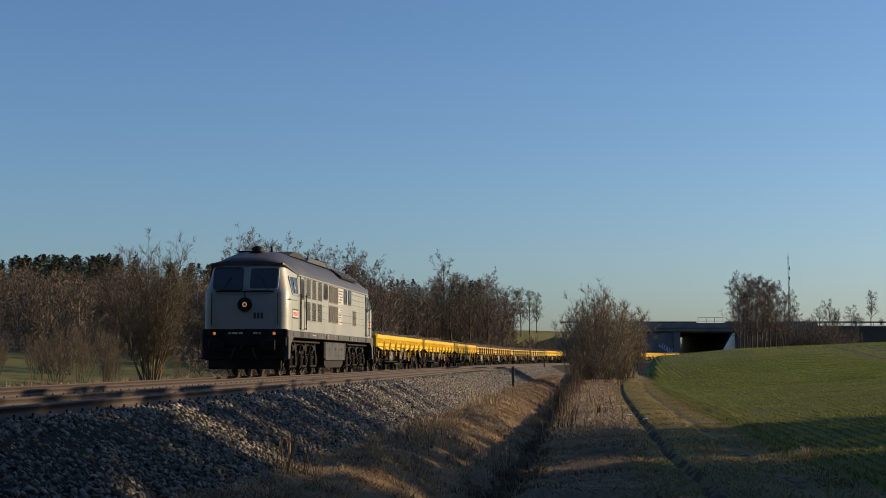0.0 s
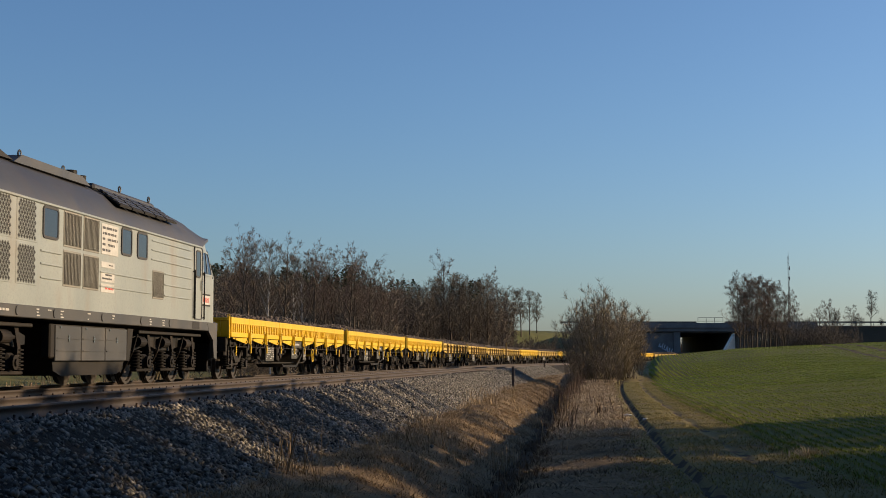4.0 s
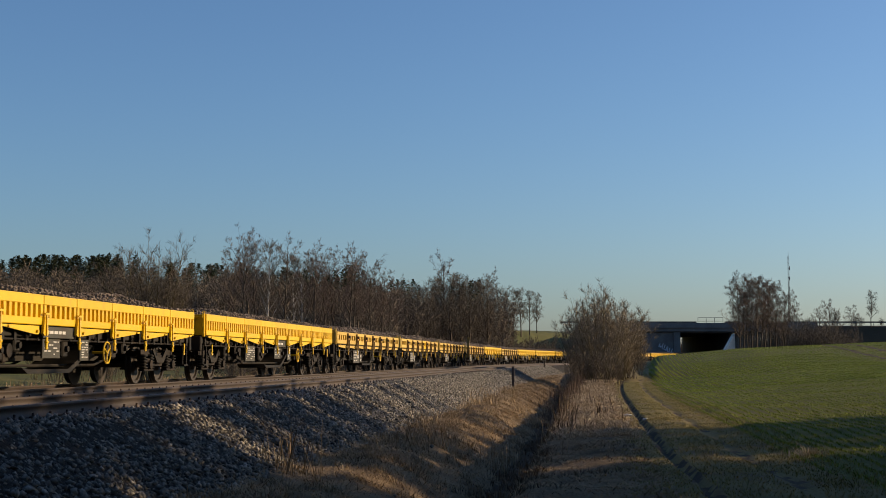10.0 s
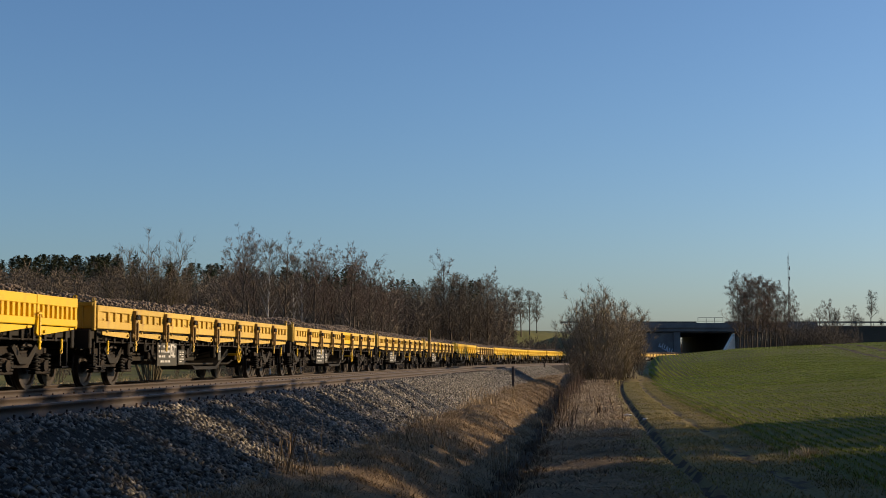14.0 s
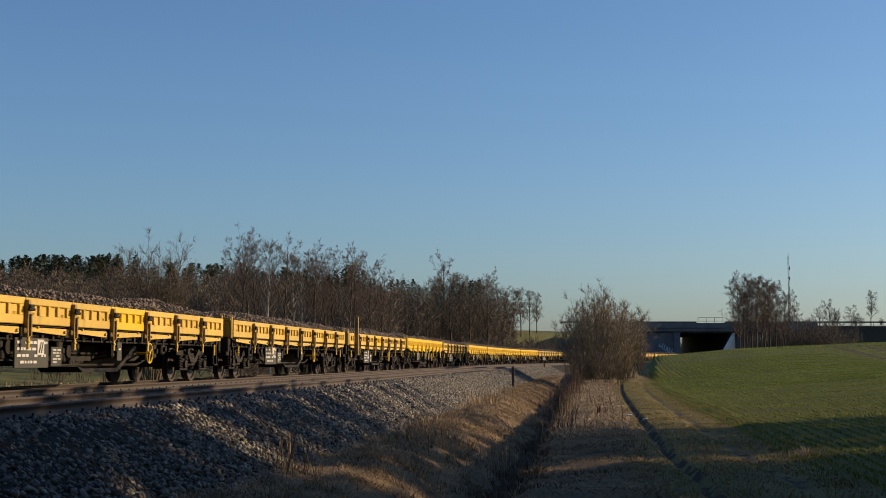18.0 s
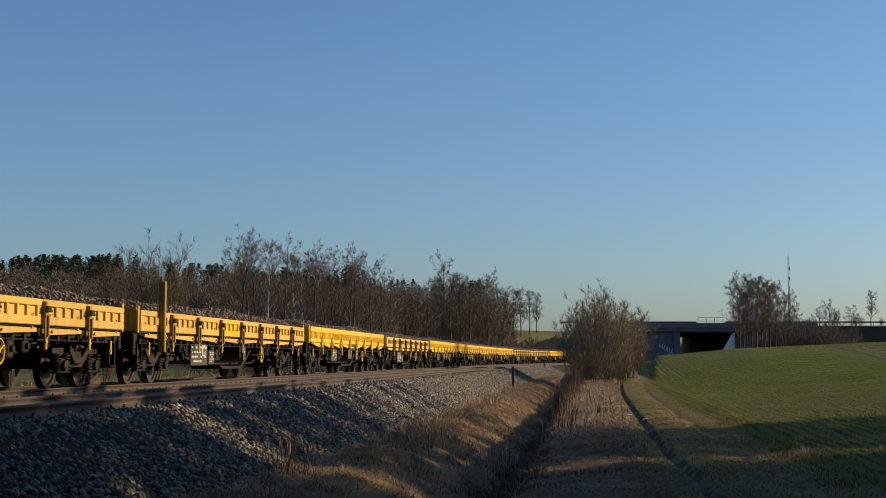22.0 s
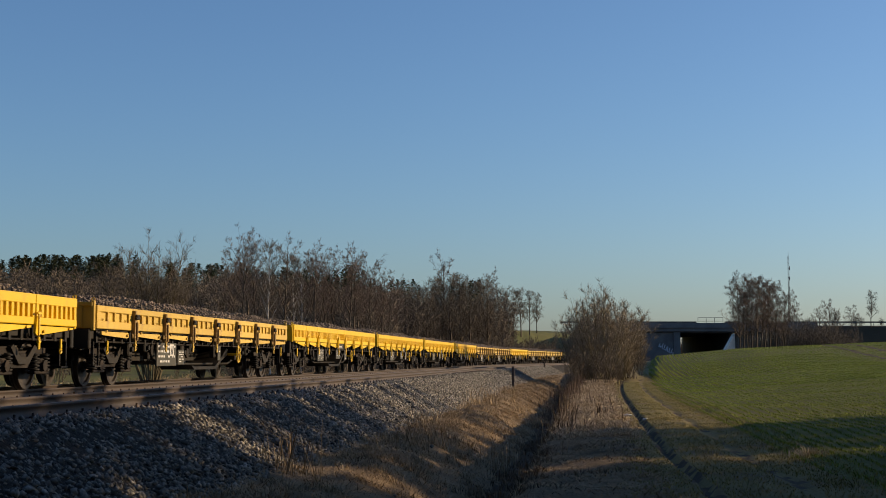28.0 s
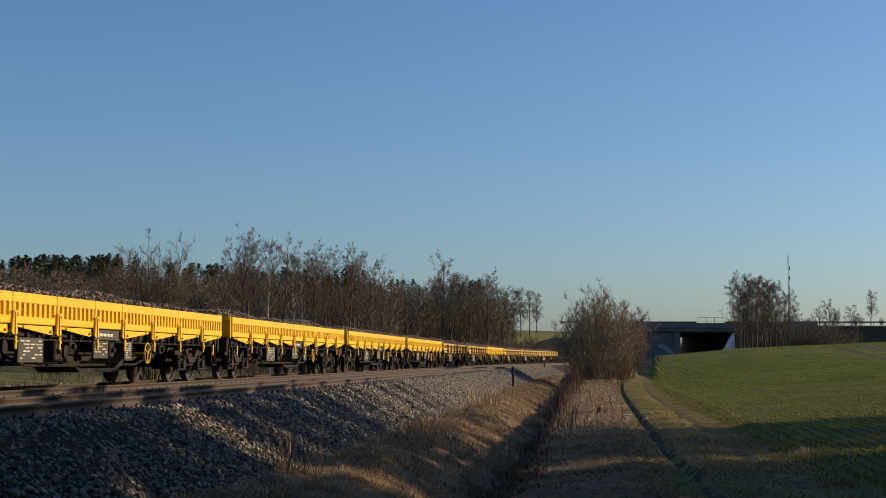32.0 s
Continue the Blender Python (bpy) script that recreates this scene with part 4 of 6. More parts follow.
def sow(name, count, s0, s1, d0, d1, h, w, material, label, category, sp=1.0, clump=0.0, lean=0.6, keep=None):
    """Blades between arcs s0, s1 and offsets d0, d1."""
    s = s0 + (s1 - s0) * gr.rand(count) ** sp
    d = gr.uniform(d0, d1, count)
    if clump:
        n = max(1, count // 45)
        cs, cd = s[:n].copy(), d[:n].copy()
        pick = gr.randint(0, n, count)
        use = gr.rand(count) < 0.8
        s = np.where(use, cs[pick] + gr.normal(0, clump, count), s)
        d = np.where(use, cd[pick] + gr.normal(0, clump, count), d)
        scale = gr.uniform(0.5, 1.5, n)[pick]
    else:
        scale = np.ones(count)
    if keep is not None:
        ok = keep(s, d)
        s, d, scale = s[ok], d[ok], scale[ok]
    x, y, _ = on_line(s, d)
    z = terrain(x, y)
    hh = h * gr.uniform(0.4, 1.2, len(s)) * np.where(clump > 0, scale, 1)
    me = blades(name, np.stack([x, y, z - 0.02], 1), hh, np.full(len(s), w) * gr.uniform(0.6, 1.3, len(s)), gr, lean)
    me.materials.append(material)
    return tagged(new(name, me), label, category, kind="stuff")


def off_path(s, d):
    """The banks, without the dark bottom of the ditch and the wheel tracks."""
    return (d < path_mid(s) - 1.0 + gr.normal(0, 0.15, len(s))) & (np.abs(d - 10.0) > 0.38 + 0.12 * np.sin(s * 1.7))


def turf(s, d):
    e = d - path_mid(s)
    return (np.abs(e + WHEEL + 0.03) > 0.14) & (np.abs(e - WHEEL) > 0.10 + 0.1 * np.sin(s * 0.9))


MATTED, BLEACHED, REEDS = "matted dead straw grass on the ditch banks", "bleached flattened straw beside the farm track, brightened as if sunlit", "tall dry reed stalks along the ditch"
sow("dry_grass", 100000, -38, 25, 6.7, 12.6, 0.060, 0.013, M_STRAW, MATTED, "grass", 1.1, 0.16, 4.5, off_path)
sow("dry_grass", 80000, -42, 6, 6.9, 12.9, 0.050, 0.014, M_STRAW, MATTED, "grass", 1.0, 0.2, 4.5, off_path)
sow("dry_grass", 52000, 25, 105, 6.6, 13.2, 0.15, 0.024, M_STRAW, MATTED, "grass", 1.2, 0.3, 2.2, off_path)
sow("tussock_grass", 26000, -36, 60, 6.8, 9.4, 0.17, 0.012, M_STRAW, "arching tufts of dead straw grass on the embankment foot", "grass", 1.2, 0.10, 1.6, off_path)
sow("dry_reeds", 420, -24, 60, 9.4, 11.4, 0.85, 0.014, M_STRAW, REEDS, "reeds", 1.0, 0.22, 0.35)
# brighter blades only along the sunlit stretch, sunlight painted into the straw
sow("bleached_grass", 46000, -14, 75, 10.6, 12.8, 0.14, 0.016, M_PALESTRAW, BLEACHED, "grass", 1.2, 0.22, 2.1, off_path)
sow("bleached_grass", 9000, -15, 60, 7.0, 9.3, 0.075, 0.015, M_PALESTRAW, "bleached flattened straw on the embankment foot, brightened as if sunlit", "grass", 1.2, 0.2, 3.5, off_path)
sow("brown_weeds", 26000, -36, 60, 6.8, 12.6, 0.10, 0.014, M_WEED, "dark withered weeds among the straw", "weeds", 1.2, 0.2, 1.6, off_path)
sow("ditch_weeds", 9000, -30, 60, 9.4, 10.7, 0.20, 0.014, M_WEED, "dark withered weeds in the ditch", "weeds", 1.1, 0.18, 1.4)
sow("ditch_brushwood", 2200, 24, 74, 9.9, 10.8, 0.9, 0.018, M_BRUSH, "reddish-brown upright brushwood along the ditch", "brushwood", 0.75, 0.35, 0.35)
sow("ditch_brushwood", 700, 14, 60, 9.0, 9.9, 0.7, 0.018, M_BRUSH, "reddish-brown upright brushwood along the ditch", "brushwood", 0.75, 0.3, 0.4)
sow("track_turf", 130000, -38, 62, 12.3, 15.9, 0.055, 0.018, M_TURF, "short olive turf on the farm track", "grass", 1.3, 0.3, 0.9, turf)
sow("verge_grass", 9000, -30, 110, 14.9, 16.6, 0.09, 0.018, M_TURF, "olive grass strip at the field edge", "grass", 1.2, 0.2, 1.0, lambda s, d: (d > path_mid(s) + 0.9) & (d < path_mid(s) + 1.8))
sow("far_side_grass", 30000, -25, 90, -11.0, -3.2, 0.55, 0.03, M_STRAW, "tall dry grass beyond the railway", "grass", 1.0, 0.35, 0.5)
sow("far_side_grass", 16000, 20, 130, -24.0, -8.0, 0.6, 0.04, M_STRAW, "tall dry grass beyond the railway", "grass", 1.0, 0.5, 0.5)


def wheat(count, s0, s1, d0, d1, h, w, row=0.30):
    """Young wheat standing in drill rows."""
    s = s0 + (s1 - s0) * gr.rand(count) ** 1.3
    d = np.round(gr.uniform(d0, d1, count) / row) * row + gr.normal(0, 0.10 * row, count)
    c = path_mid(s)
    ok = (d > c + 1.45) & (np.abs(np.abs(d - 33.9 - 0.043 * s) - 1.35) > 0.30)
    x, y, _ = on_line(s[ok], d[ok])
    z = terrain(x, y)
    me = blades("young_wheat", np.stack([x, y, z - 0.01], 1), h * gr.uniform(0.6, 1.3, len(x)), np.full(len(x), w), gr, 0.55)
    me.materials.append(M_GREENBLADE)
    return tagged(new("young_wheat", me), "young green winter wheat in drill rows", "crop", kind="stuff")


wheat(150000, -38, 32, 15.0, 32.0, 0.080, 0.014)
wheat(95000, 28, 95, 15.6, 34.0, 0.085, 0.024, 0.42)
wheat(45000, 60, 150, 16.6, 46.0, 0.11, 0.034, 0.45)

sow("straw_tussock", 260, -20.8, -20.2, 15.25, 15.65, 0.20, 0.010, M_PALESTRAW, "bleached straw tussock at the field edge", "grass", 1.0, 0.15, 0.9)
sow("weed_stalks", 420, -26, 18, 6.9, 9.6, 0.75, 0.014, M_STRAW, "dry upright weed stalks on the embankment foot", "weeds", 1.0, 0.22, 0.7)
sow("weed_stalks", 260, -10, 60, 10.6, 12.6, 0.8, 0.02, M_WEED, "dark withered weed stalks by the ditch", "weeds", 1.0, 0.3, 0.5)
post = tagged(empty("marker_post"), "dark weathered wooden post on the embankment shoulder", "post", "posts by the line")
part("shaft", Geo().box(-0.075, 0.075, -0.075, 0.075, -0.3, 1.15, 0.02), M_POST, post)
part("cap", Geo().box(-0.085, 0.085, -0.085, 0.085, 1.15, 1.20, 0.02), M_POST, post)
post.matrix_basis = pose(4.32, 89.4, -1.05, 0, 0, 8)
copy_thing(post, pose(across(963, 165), 165, -0.9, 0, 0, 20))
# white solids for the rut's puddle, its gleam put into their colour
gleam = tagged(new("plastic_scrap", Geo().prism([(0, 0), (0.22, 0.01), (0.28, 0.045), (0.13, 0.07), (0.02, 0.04)], -0.06, 0.06).mesh("plastic_scrap")), "white solid in place of a gleaming puddle in the rut", "litter")
gleam.data.materials.append(M_WHITE)
sx_, sy_ = 5.6, 45.0
gleam.matrix_basis = pose(sx_, sy_, ground_z(sx_, sy_) + 0.03, 12, 0, 15)
copy_thing(gleam, pose(5.9, 42.5, ground_z(5.9, 42.5) + 0.03, -8, 10, 75))


# ---- the train ----
WAGON, REACH = 19.926, 20.2
KINDS = "AAABBBBABAAAABBABBB"
BODY0, BODY1 = 0.58, WAGON - 0.58


SHARED = {}


def wheelset_mesh(r):
    g = Geo()
    for sg in (-1, 1):
        rim = [(-0.07, r - 0.085), (-0.066, r + 0.026), (-0.036, r + 0.028), (-0.022, r), (0.062, r - 0.006), (0.066, r - 0.075), (0.02, r - 0.09), (0.015, 0.16), (0.07, 0.13), (0.07, 0.08), (-0.08, 0.08), (-0.08, 0.14), (-0.01, 0.17), (-0.01, r - 0.09), (-0.07, r - 0.085)]
        g.lathe([(-sg * t, q) for t, q in rim], (0, -sg * -0.755 * -1, 0), "y", 28)
    g.cyl((0, -0.96, 0), (0, 0.96, 0), 0.075, n=10)
    return g.mesh("wheelset", True)


W_SMALL, W_BIG = wheelset_mesh(0.46), wheelset_mesh(0.525)


def wheelset(parent, x, r):
    w = part("wheelset", W_SMALL if r < 0.5 else W_BIG, M_WHEEL, parent, m=pose(x, 0, r))
    return w


def bogie_small(parent, x):
    """A two-axle freight bogie."""
    g = Geo()
    for sg in (-1, 1):
        y = sg * 1.0
        g.prism([(-1.28, 0.70), (-1.28, 0.80), (-0.55, 0.82), (-0.3, 0.74), (0.3, 0.74), (0.55, 0.82), (1.28, 0.80), (1.28, 0.70), (0.62, 0.66), (0.38, 0.42), (-0.38, 0.42), (-0.62, 0.66)], y - 0.05, y + 0.05)
        g.box(-0.16, 0.16, y - sg * 0.05, y + sg * 0.12, 0.48, 0.70, 0.02)
    g.box(-0.2, 0.2, -0.95, 0.95, 0.5, 0.82, 0.03)
    for dx in (-1.27, 1.27):
        g.box(dx - 0.04, dx + 0.04, -0.95, 0.95, 0.66, 0.78, 0.01)
    b = part("bogie", g, M_BOGIE, parent, m=pose(x, 0, 0))
    for sg in (-1, 1):
        for dx in (-0.9, 0.9):
            a = Geo()
            a.box(dx - 0.14, dx + 0.14, sg * 0.96, sg * 1.16, 0.33, 0.60, 0.05)
            a.cyl((dx, sg * 1.14, 0.46), (dx, sg * 1.20, 0.46), 0.11, n=10)
            a.box(dx - 0.36, dx + 0.36, sg * 0.98, sg * 1.14, 0.30, 0.36, 0.015)
            part("axlebox", a, M_BOGIE, b)
            for ex in (-0.26, 0.26):
                if "spring" not in SHARED:
                    SHARED["spring"] = Geo().spring((0, 0, 0), 0.088, 0.021, 0.34, 5).mesh("spring", True)
                part("spring", SHARED["spring"], M_DARK, b, m=pose(dx + ex, sg * 1.07, 0.36))
        f = Geo().prism([(-0.62, 0.80), (-0.5, 0.86), (-0.15, 0.62), (0.15, 0.62), (0.5, 0.86), (0.62, 0.80), (0.25, 0.5), (-0.25, 0.5)], sg * 1.10, sg * 1.14)
        part("brake_yoke", f, M_UNDER, b)
    for dx in (-0.9, 0.9):
        wheelset(b, dx, 0.46)
    return b


def bars(g, x0, x1, z0, z1, rows, y, seed, fill=0.62):
    """Rows of small bars in place of unreadable writing."""
    r = random.Random(seed)
    h = (z1 - z0) / rows
    for i in range(rows):
        x = x0
        while x < x1 - 0.02:
            w = min(r.uniform(0.06, 0.2), x1 - x)
            if r.random() < fill:
                g.box(x, x + w, y - 0.003, y + 0.003, z0 + i * h + h * 0.3, z0 + i * h + h * 0.72)
            x += w + r.uniform(0.025, 0.07)
    return g


def load_mesh(seed, n=2800):
    """Heaped ballast: a rough mound, coloured as shaded gaps, and the stones on it."""
    r = np.random.RandomState(seed)
    xs, ys = np.linspace(BODY0 + 0.06, BODY1 - 0.06, 110), np.linspace(-1.33, 1.33, 15)

    def heap(x, y):
        long = 0.32 + 0.05 * np.sin(x * 1.1 + seed) + 0.07 * np.sin(x * 0.47 + seed * 2.1) * 0.5 + 0.03 * np.sin(x * 2.7 + seed)
        ends = np.clip(np.minimum(x - BODY0, BODY1 - x) / 1.1, 0, 1)
        return 1.67 + long * ends * (1 - (np.abs(y) / 1.36) ** 2.6)
    X, Y = np.meshgrid(xs, ys)
    Z = heap(X, Y) + r.uniform(-0.02, 0.02, X.shape)
    v = np.stack([X.ravel(), Y.ravel(), Z.ravel()], 1)
    vi = np.arange(X.size).reshape(X.shape)
    f = np.stack([vi[:-1, :-1].ravel(), vi[:-1, 1:].ravel(), vi[1:, 1:].ravel(), vi[1:, :-1].ravel()], 1)
    f = np.concatenate([f[:, [0, 1, 2]], f[:, [0, 2, 3]]])
    sx, sy = r.uniform(BODY0 + 0.08, BODY1 - 0.08, n), r.uniform(-1.32, 1.32, n)
    size = r.uniform(0.028, 0.058, n)
    st = scatter_stones("tmp", np.stack([sx, sy, heap(sx, sy) + size * 0.3], 1), size, r)
    sv, sf = np.empty(len(st.vertices) * 3, np.float32), np.empty(len(st.loops), np.int32)
    st.vertices.foreach_get("co", sv)
    st.loops.foreach_get("vertex_index", sf)
    me = mesh_np("ballast_load", np.concatenate([v, sv.reshape(-1, 3)]), np.concatenate([f, sf.reshape(-1, 3) + len(v)]))
    bpy.data.meshes.remove(st)
    me.materials.append(M_LOAD)
    # the mound takes the dark gap colour, painted shade between the load's stones
    me.materials.append(M_STONESHADE)
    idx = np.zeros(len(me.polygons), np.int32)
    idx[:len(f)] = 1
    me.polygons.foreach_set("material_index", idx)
    return me


def flap_new(w):
    """Ribbed drop side, centred on x; outer face at y = 0, outwards is -y."""
    g = Geo()
    h = w / 2 - 0.012
    g.box(-h, h, 0.035, 0.055, 1.22, 1.78)
    g.box(-h, h, -0.05, 0.04, 1.60, 1.785, 0.012)
    g.box(-h, h, -0.05, 0.04, 1.22, 1.36, 0.012)
    n = int((w - 0.1) / 0.225)
    for i in range(n):
        x = -h + 0.08 + (2 * h - 0.16) * i / (n - 1)
        g.box(x - 0.055, x + 0.055, -0.045, 0.035, 1.36, 1.60)
    return g.mesh("dropside")


def flap_old(w):
    """Panelled drop side with three upright ribs between wide stiles."""
    g = Geo()
    h = w / 2 - 0.015
    g.box(-h, h, 0.0, 0.03, 1.22, 1.70)
    g.box(-h, h, -0.05, 0.0, 1.575, 1.705, 0.012)
    g.box(-h, h, -0.05, 0.0, 1.22, 1.385, 0.012)
    for i in range(3):
        x = (i - 1) * (2 * h - 0.5) / 4
        g.box(x - 0.045, x + 0.045, -0.045, 0.0, 1.385, 1.575)
    for sg in (-1, 1):
        g.box(sg * h, sg * (h - 0.25), -0.045, 0.0, 1.385, 1.575)
        g.torus((sg * (h - 0.42), -0.02, 1.41), 0.03, 0.009, "y", 8, 4)
    return g.mesh("dropside")


def wagon(kindletter, load, mast=False):
    w = empty("ballast_wagon")
    newer = kindletter == "A"
    pm = M_YELLOW if newer else M_OCHRE
    if newer:
        q = (WAGON / 2 - 0.87 - BODY0) / 4
        edges = [BODY0 + q * i for i in range(5)] + [WAGON - BODY0 - q * (4 - i) for i in range(5)]
    else:
        edges = [BODY0 + (BODY1 - BODY0) / 8 * i for i in range(9)]
    # underframe
    g = Geo()
    for sg in (-1, 1):
        g.box(BODY0, BODY1, sg * 1.20, sg * 1.28, 1.0, 1.19, 0.015)
        for i in range(34):
            x = BODY0 + 0.3 + i * 0.55
            g.box(x - 0.05, x + 0.05, sg * 1.28, sg * 1.33, 0.93, 1.19)
    g.prism([(BODY0, 0.85), (3.9, 0.85), (5.0, 0.55), (WAGON - 5.0, 0.55), (WAGON - 3.9, 0.85), (BODY1, 0.85), (BODY1, 1.19), (BODY0, 1.19)], -0.35, 0.35)
    for x in (3.9, 6.2, 8.6, 11.3, 13.7, 16.0):
        g.box(x - 0.05, x + 0.05, -1.2, 1.2, 0.88, 1.18)
    part("underframe", g, M_UNDER, w)
    part("floor", Geo().box(BODY0, BODY1, -1.36, 1.36, 1.19, 1.225), M_UNDER, w)
    for x, o in ((BODY0, -1), (BODY1, 1)):
        h = part("headstock", Geo().box(x, x + o * 0.14, -1.32, 1.32, 0.80, 1.20, 0.02), M_UNDER, w)
        for y in (-0.875, 0.875):
            b = Geo().cyl((x + o * 0.12, y, 1.05), (x + o * 0.42, y, 1.05), 0.11, n=12)
            b.lathe([(0.0, 0.05), (0.0, 0.22), (o * 0.04, 0.22), (o * 0.06, 0.14)], (x + o * 0.42, y, 1.05), "x", 14)
            part("buffer", b, M_DARK, h)
        c = Geo().box(x, x + o * 0.30, -0.05, 0.05, 0.96, 1.06, 0.02).torus((x + o * 0.40, 0, 0.88), 0.10, 0.025, "y", 12, 5)
        part("coupling_hook", c, M_DARK, h)
        e = Geo().box(x, x + o * 0.05, -1.36, 1.36, 1.22, 1.76, 0.01)
        for y in (-1.1, -0.55, 0, 0.55, 1.1):
            e.box(x + o * 0.05, x + o * 0.09, y - 0.04, y + 0.04, 1.24, 1.74)
        e.box(x + o * 0.05, x + o * 0.10, -1.36, 1.36, 1.68, 1.77, 0.01)
        ew = part("end_wall", e, pm, w)
        for y in (-1.36, 1.36):
            part("corner_post", Geo().box(x - o * 0.02, x + o * 0.07, y - 0.035, y + 0.035, 1.18, 1.80, 0.012).torus((x + o * 0.03, y, 1.825), 0.035, 0.012, "x", 10, 4), pm, ew)
        part("hose", Geo().torus((x + o * 0.16, 0.35, 0.72), 0.16, 0.022, "x", 14, 5), M_DARK, w)
    # drop sides, latches and hangers on both sides
    cache = {}
    for sg, turn in ((-1, 0), (1, 180)):
        def put(x, z=0.0):
            return pose(x, sg * 1.385, z, 0, 0, turn)
        for i in range(len(edges) - 1):
            wd = round(edges[i + 1] - edges[i], 3)
            if ("f", wd) not in cache:
                cache["f", wd] = flap_new(wd) if newer else flap_old(wd)
            mid = (edges[i] + edges[i + 1]) / 2
            part("dropside", cache["f", wd], pm, w, m=put(mid))
            if newer and i == 4:
                continue
            half = i < (len(edges) - 1) / 2
            key = ("w", half != (sg > 0))
            if key not in cache:
                h = wd / 2 - (0.22 if newer else 0.30)
                a, b = (-h, h) if key[1] else (h, -h)
                lo, hi, up_ = (1.05, 1.165, 1.20) if newer else (1.05, 1.09, 1.165)
                gg = Geo().prism([(a, up_), (b, up_), (b, lo), (b - 0.12 * (1 if b > 0 else -1), lo - 0.01), (a, hi)], -0.05, -0.015)
                gg.cyl((b * 0.86, -0.09, 1.10), (b * 0.86, -0.05, 1.10), 0.03, n=8)
                gg.cyl((a * 0.7, -0.08, 1.17), (a * 0.7, -0.05, 1.17), 0.025, n=8)
                cache[key] = gg.mesh("hinge_plate")
            part("hinge_plate", cache[key], pm, w, m=put(mid))
        for i in range(1, len(edges) - 1):
            if "p" not in cache:
                if newer:
                    p = Geo().prism([(-0.13, 1.06), (-0.05, 1.02), (0.05, 1.02), (0.13, 1.06), (0.05, 1.38), (-0.05, 1.38)], -0.10, -0.05)
                    p.cyl((0, -0.11, 1.02), (0, -0.11, 1.46), 0.022, n=8).box(-0.10, 0.10, -0.13, -0.10, 1.415, 1.445)
                else:
                    p = Geo().prism([(-0.075, 0.98), (0.075, 0.98), (0.09, 1.2), (0.06, 1.5), (0.05, 1.66), (-0.05, 1.66), (-0.06, 1.5), (-0.09, 1.2)], -0.13, -0.03)
                    p.box(-0.13, 0.13, -0.11, -0.05, 1.04, 1.16, 0.03).cyl((0, -0.15, 1.0), (0, -0.15, 1.40), 0.03, n=8)
                cache["p"] = p.mesh("stanchion")
                l = Geo().box(-0.035, 0.035, -0.13, -0.09, 0.76, 1.0 if newer else 1.08, 0.012).cyl((-0.05, -0.11, 0.90), (0.05, -0.11, 0.90), 0.03, n=8)
                cache["l"] = l.mesh("latch_lever")
                cache["k"] = Geo().box(-0.08, 0.08, -0.19, -0.12, 1.46, 1.56, 0.02).cyl((-0.13, -0.16, 1.485), (0.13, -0.16, 1.485), 0.028, n=8).cyl((-0.10, -0.16, 1.55), (0.10, -0.16, 1.55), 0.024, n=8).mesh("latch")
            st = part("stanchion", cache["p"], M_YELLOW if newer else M_RUSTPAINT, w, m=put(edges[i]))
            part("latch_lever", cache["l"], pm, w, m=put(edges[i]))
            if not newer:
                part("latch", cache["k"], M_UNDER, st)
        # signs, hand wheel and hanging levers
        c = 1 if sg < 0 else -1
        off = 0 if sg < 0 else WAGON

        def X(u):
            return off + c * u

        yy = sg * 1.34
        for u0, u1, z0, z1, rows, se in ((5.3, 6.5, 0.52, 0.98, 6, 3), (9.25, 10.15, 0.60, 0.97, 5, 5), (11.25, 11.75, 0.55, 0.98, 7, 7)) if newer else ((5.0, 6.6, 0.42, 0.98, 4, 13), (6.75, 7.3, 0.45, 0.82, 5, 15), (10.6, 10.9, 0.55, 0.95, 4, 17)):
            pl = part("sign_plate", Geo().box(X(u0), X(u1), yy - 0.02, yy + 0.02, z0, z1, 0.008), M_GREYBOX, w)
            part("lettering", bars(Geo(), min(X(u0), X(u1)) + 0.08, max(X(u0), X(u1)) - 0.08, z0 + 0.05, z1 - 0.03, rows, yy + sg * 0.024, se), M_WHITE, pl)
        if not newer:
            bd = part("white_board", Geo().box(X(6.02), X(6.34), sg * 1.365, sg * 1.375, 0.66, 0.95, 0.003), M_WHITE, w)
            mk = Geo()
            for k in range(2):
                a = 6.08 + k * 0.10
                mk.prism([(X(a), 0.70), (X(a + 0.05), 0.70), (X(a + 0.13), 0.90), (X(a + 0.08), 0.90)], sg * 1.376, sg * 1.379)
            part("board_stripe", mk, M_DARK, bd)
        if newer:
            pl = part("middle_plate", Geo().box(X(9.15), X(10.75), sg * 1.38, sg * 1.41, 0.98, 1.20, 0.01), M_GREYBOX, w)
            part("lettering", bars(Geo(), min(X(9.3), X(10.3)), max(X(9.3), X(10.3)), 1.02, 1.16, 1, sg * 1.416, 9), M_WHITE, pl)
        u = 12.7
        hw = Geo().torus((X(u), sg * 1.42, 0.72), 0.225, 0.017, "y", 22, 6)
        for a in (0.5, 2.6, 4.7):
            hw.cyl((X(u), sg * 1.42, 0.72), (X(u) + 0.22 * math.cos(a), sg * 1.42, 0.72 + 0.22 * math.sin(a)), 0.016, n=5)
        hw.cyl((X(u), sg * 1.1, 0.72), (X(u), sg * 1.44, 0.72), 0.03, n=8)
        part("hand_wheel", hw, M_YELLOW, w, "yellow brake hand wheel")
        for u in (1.45, WAGON - 1.25):
            part("release_handle", Geo().box(X(u) - 0.03, X(u) + 0.03, sg * 1.34, sg * 1.38, 0.76, 0.98, 0.01).torus((X(u), sg * 1.36, 0.74), 0.045, 0.014, "y", 12, 5), M_YELLOW, w)
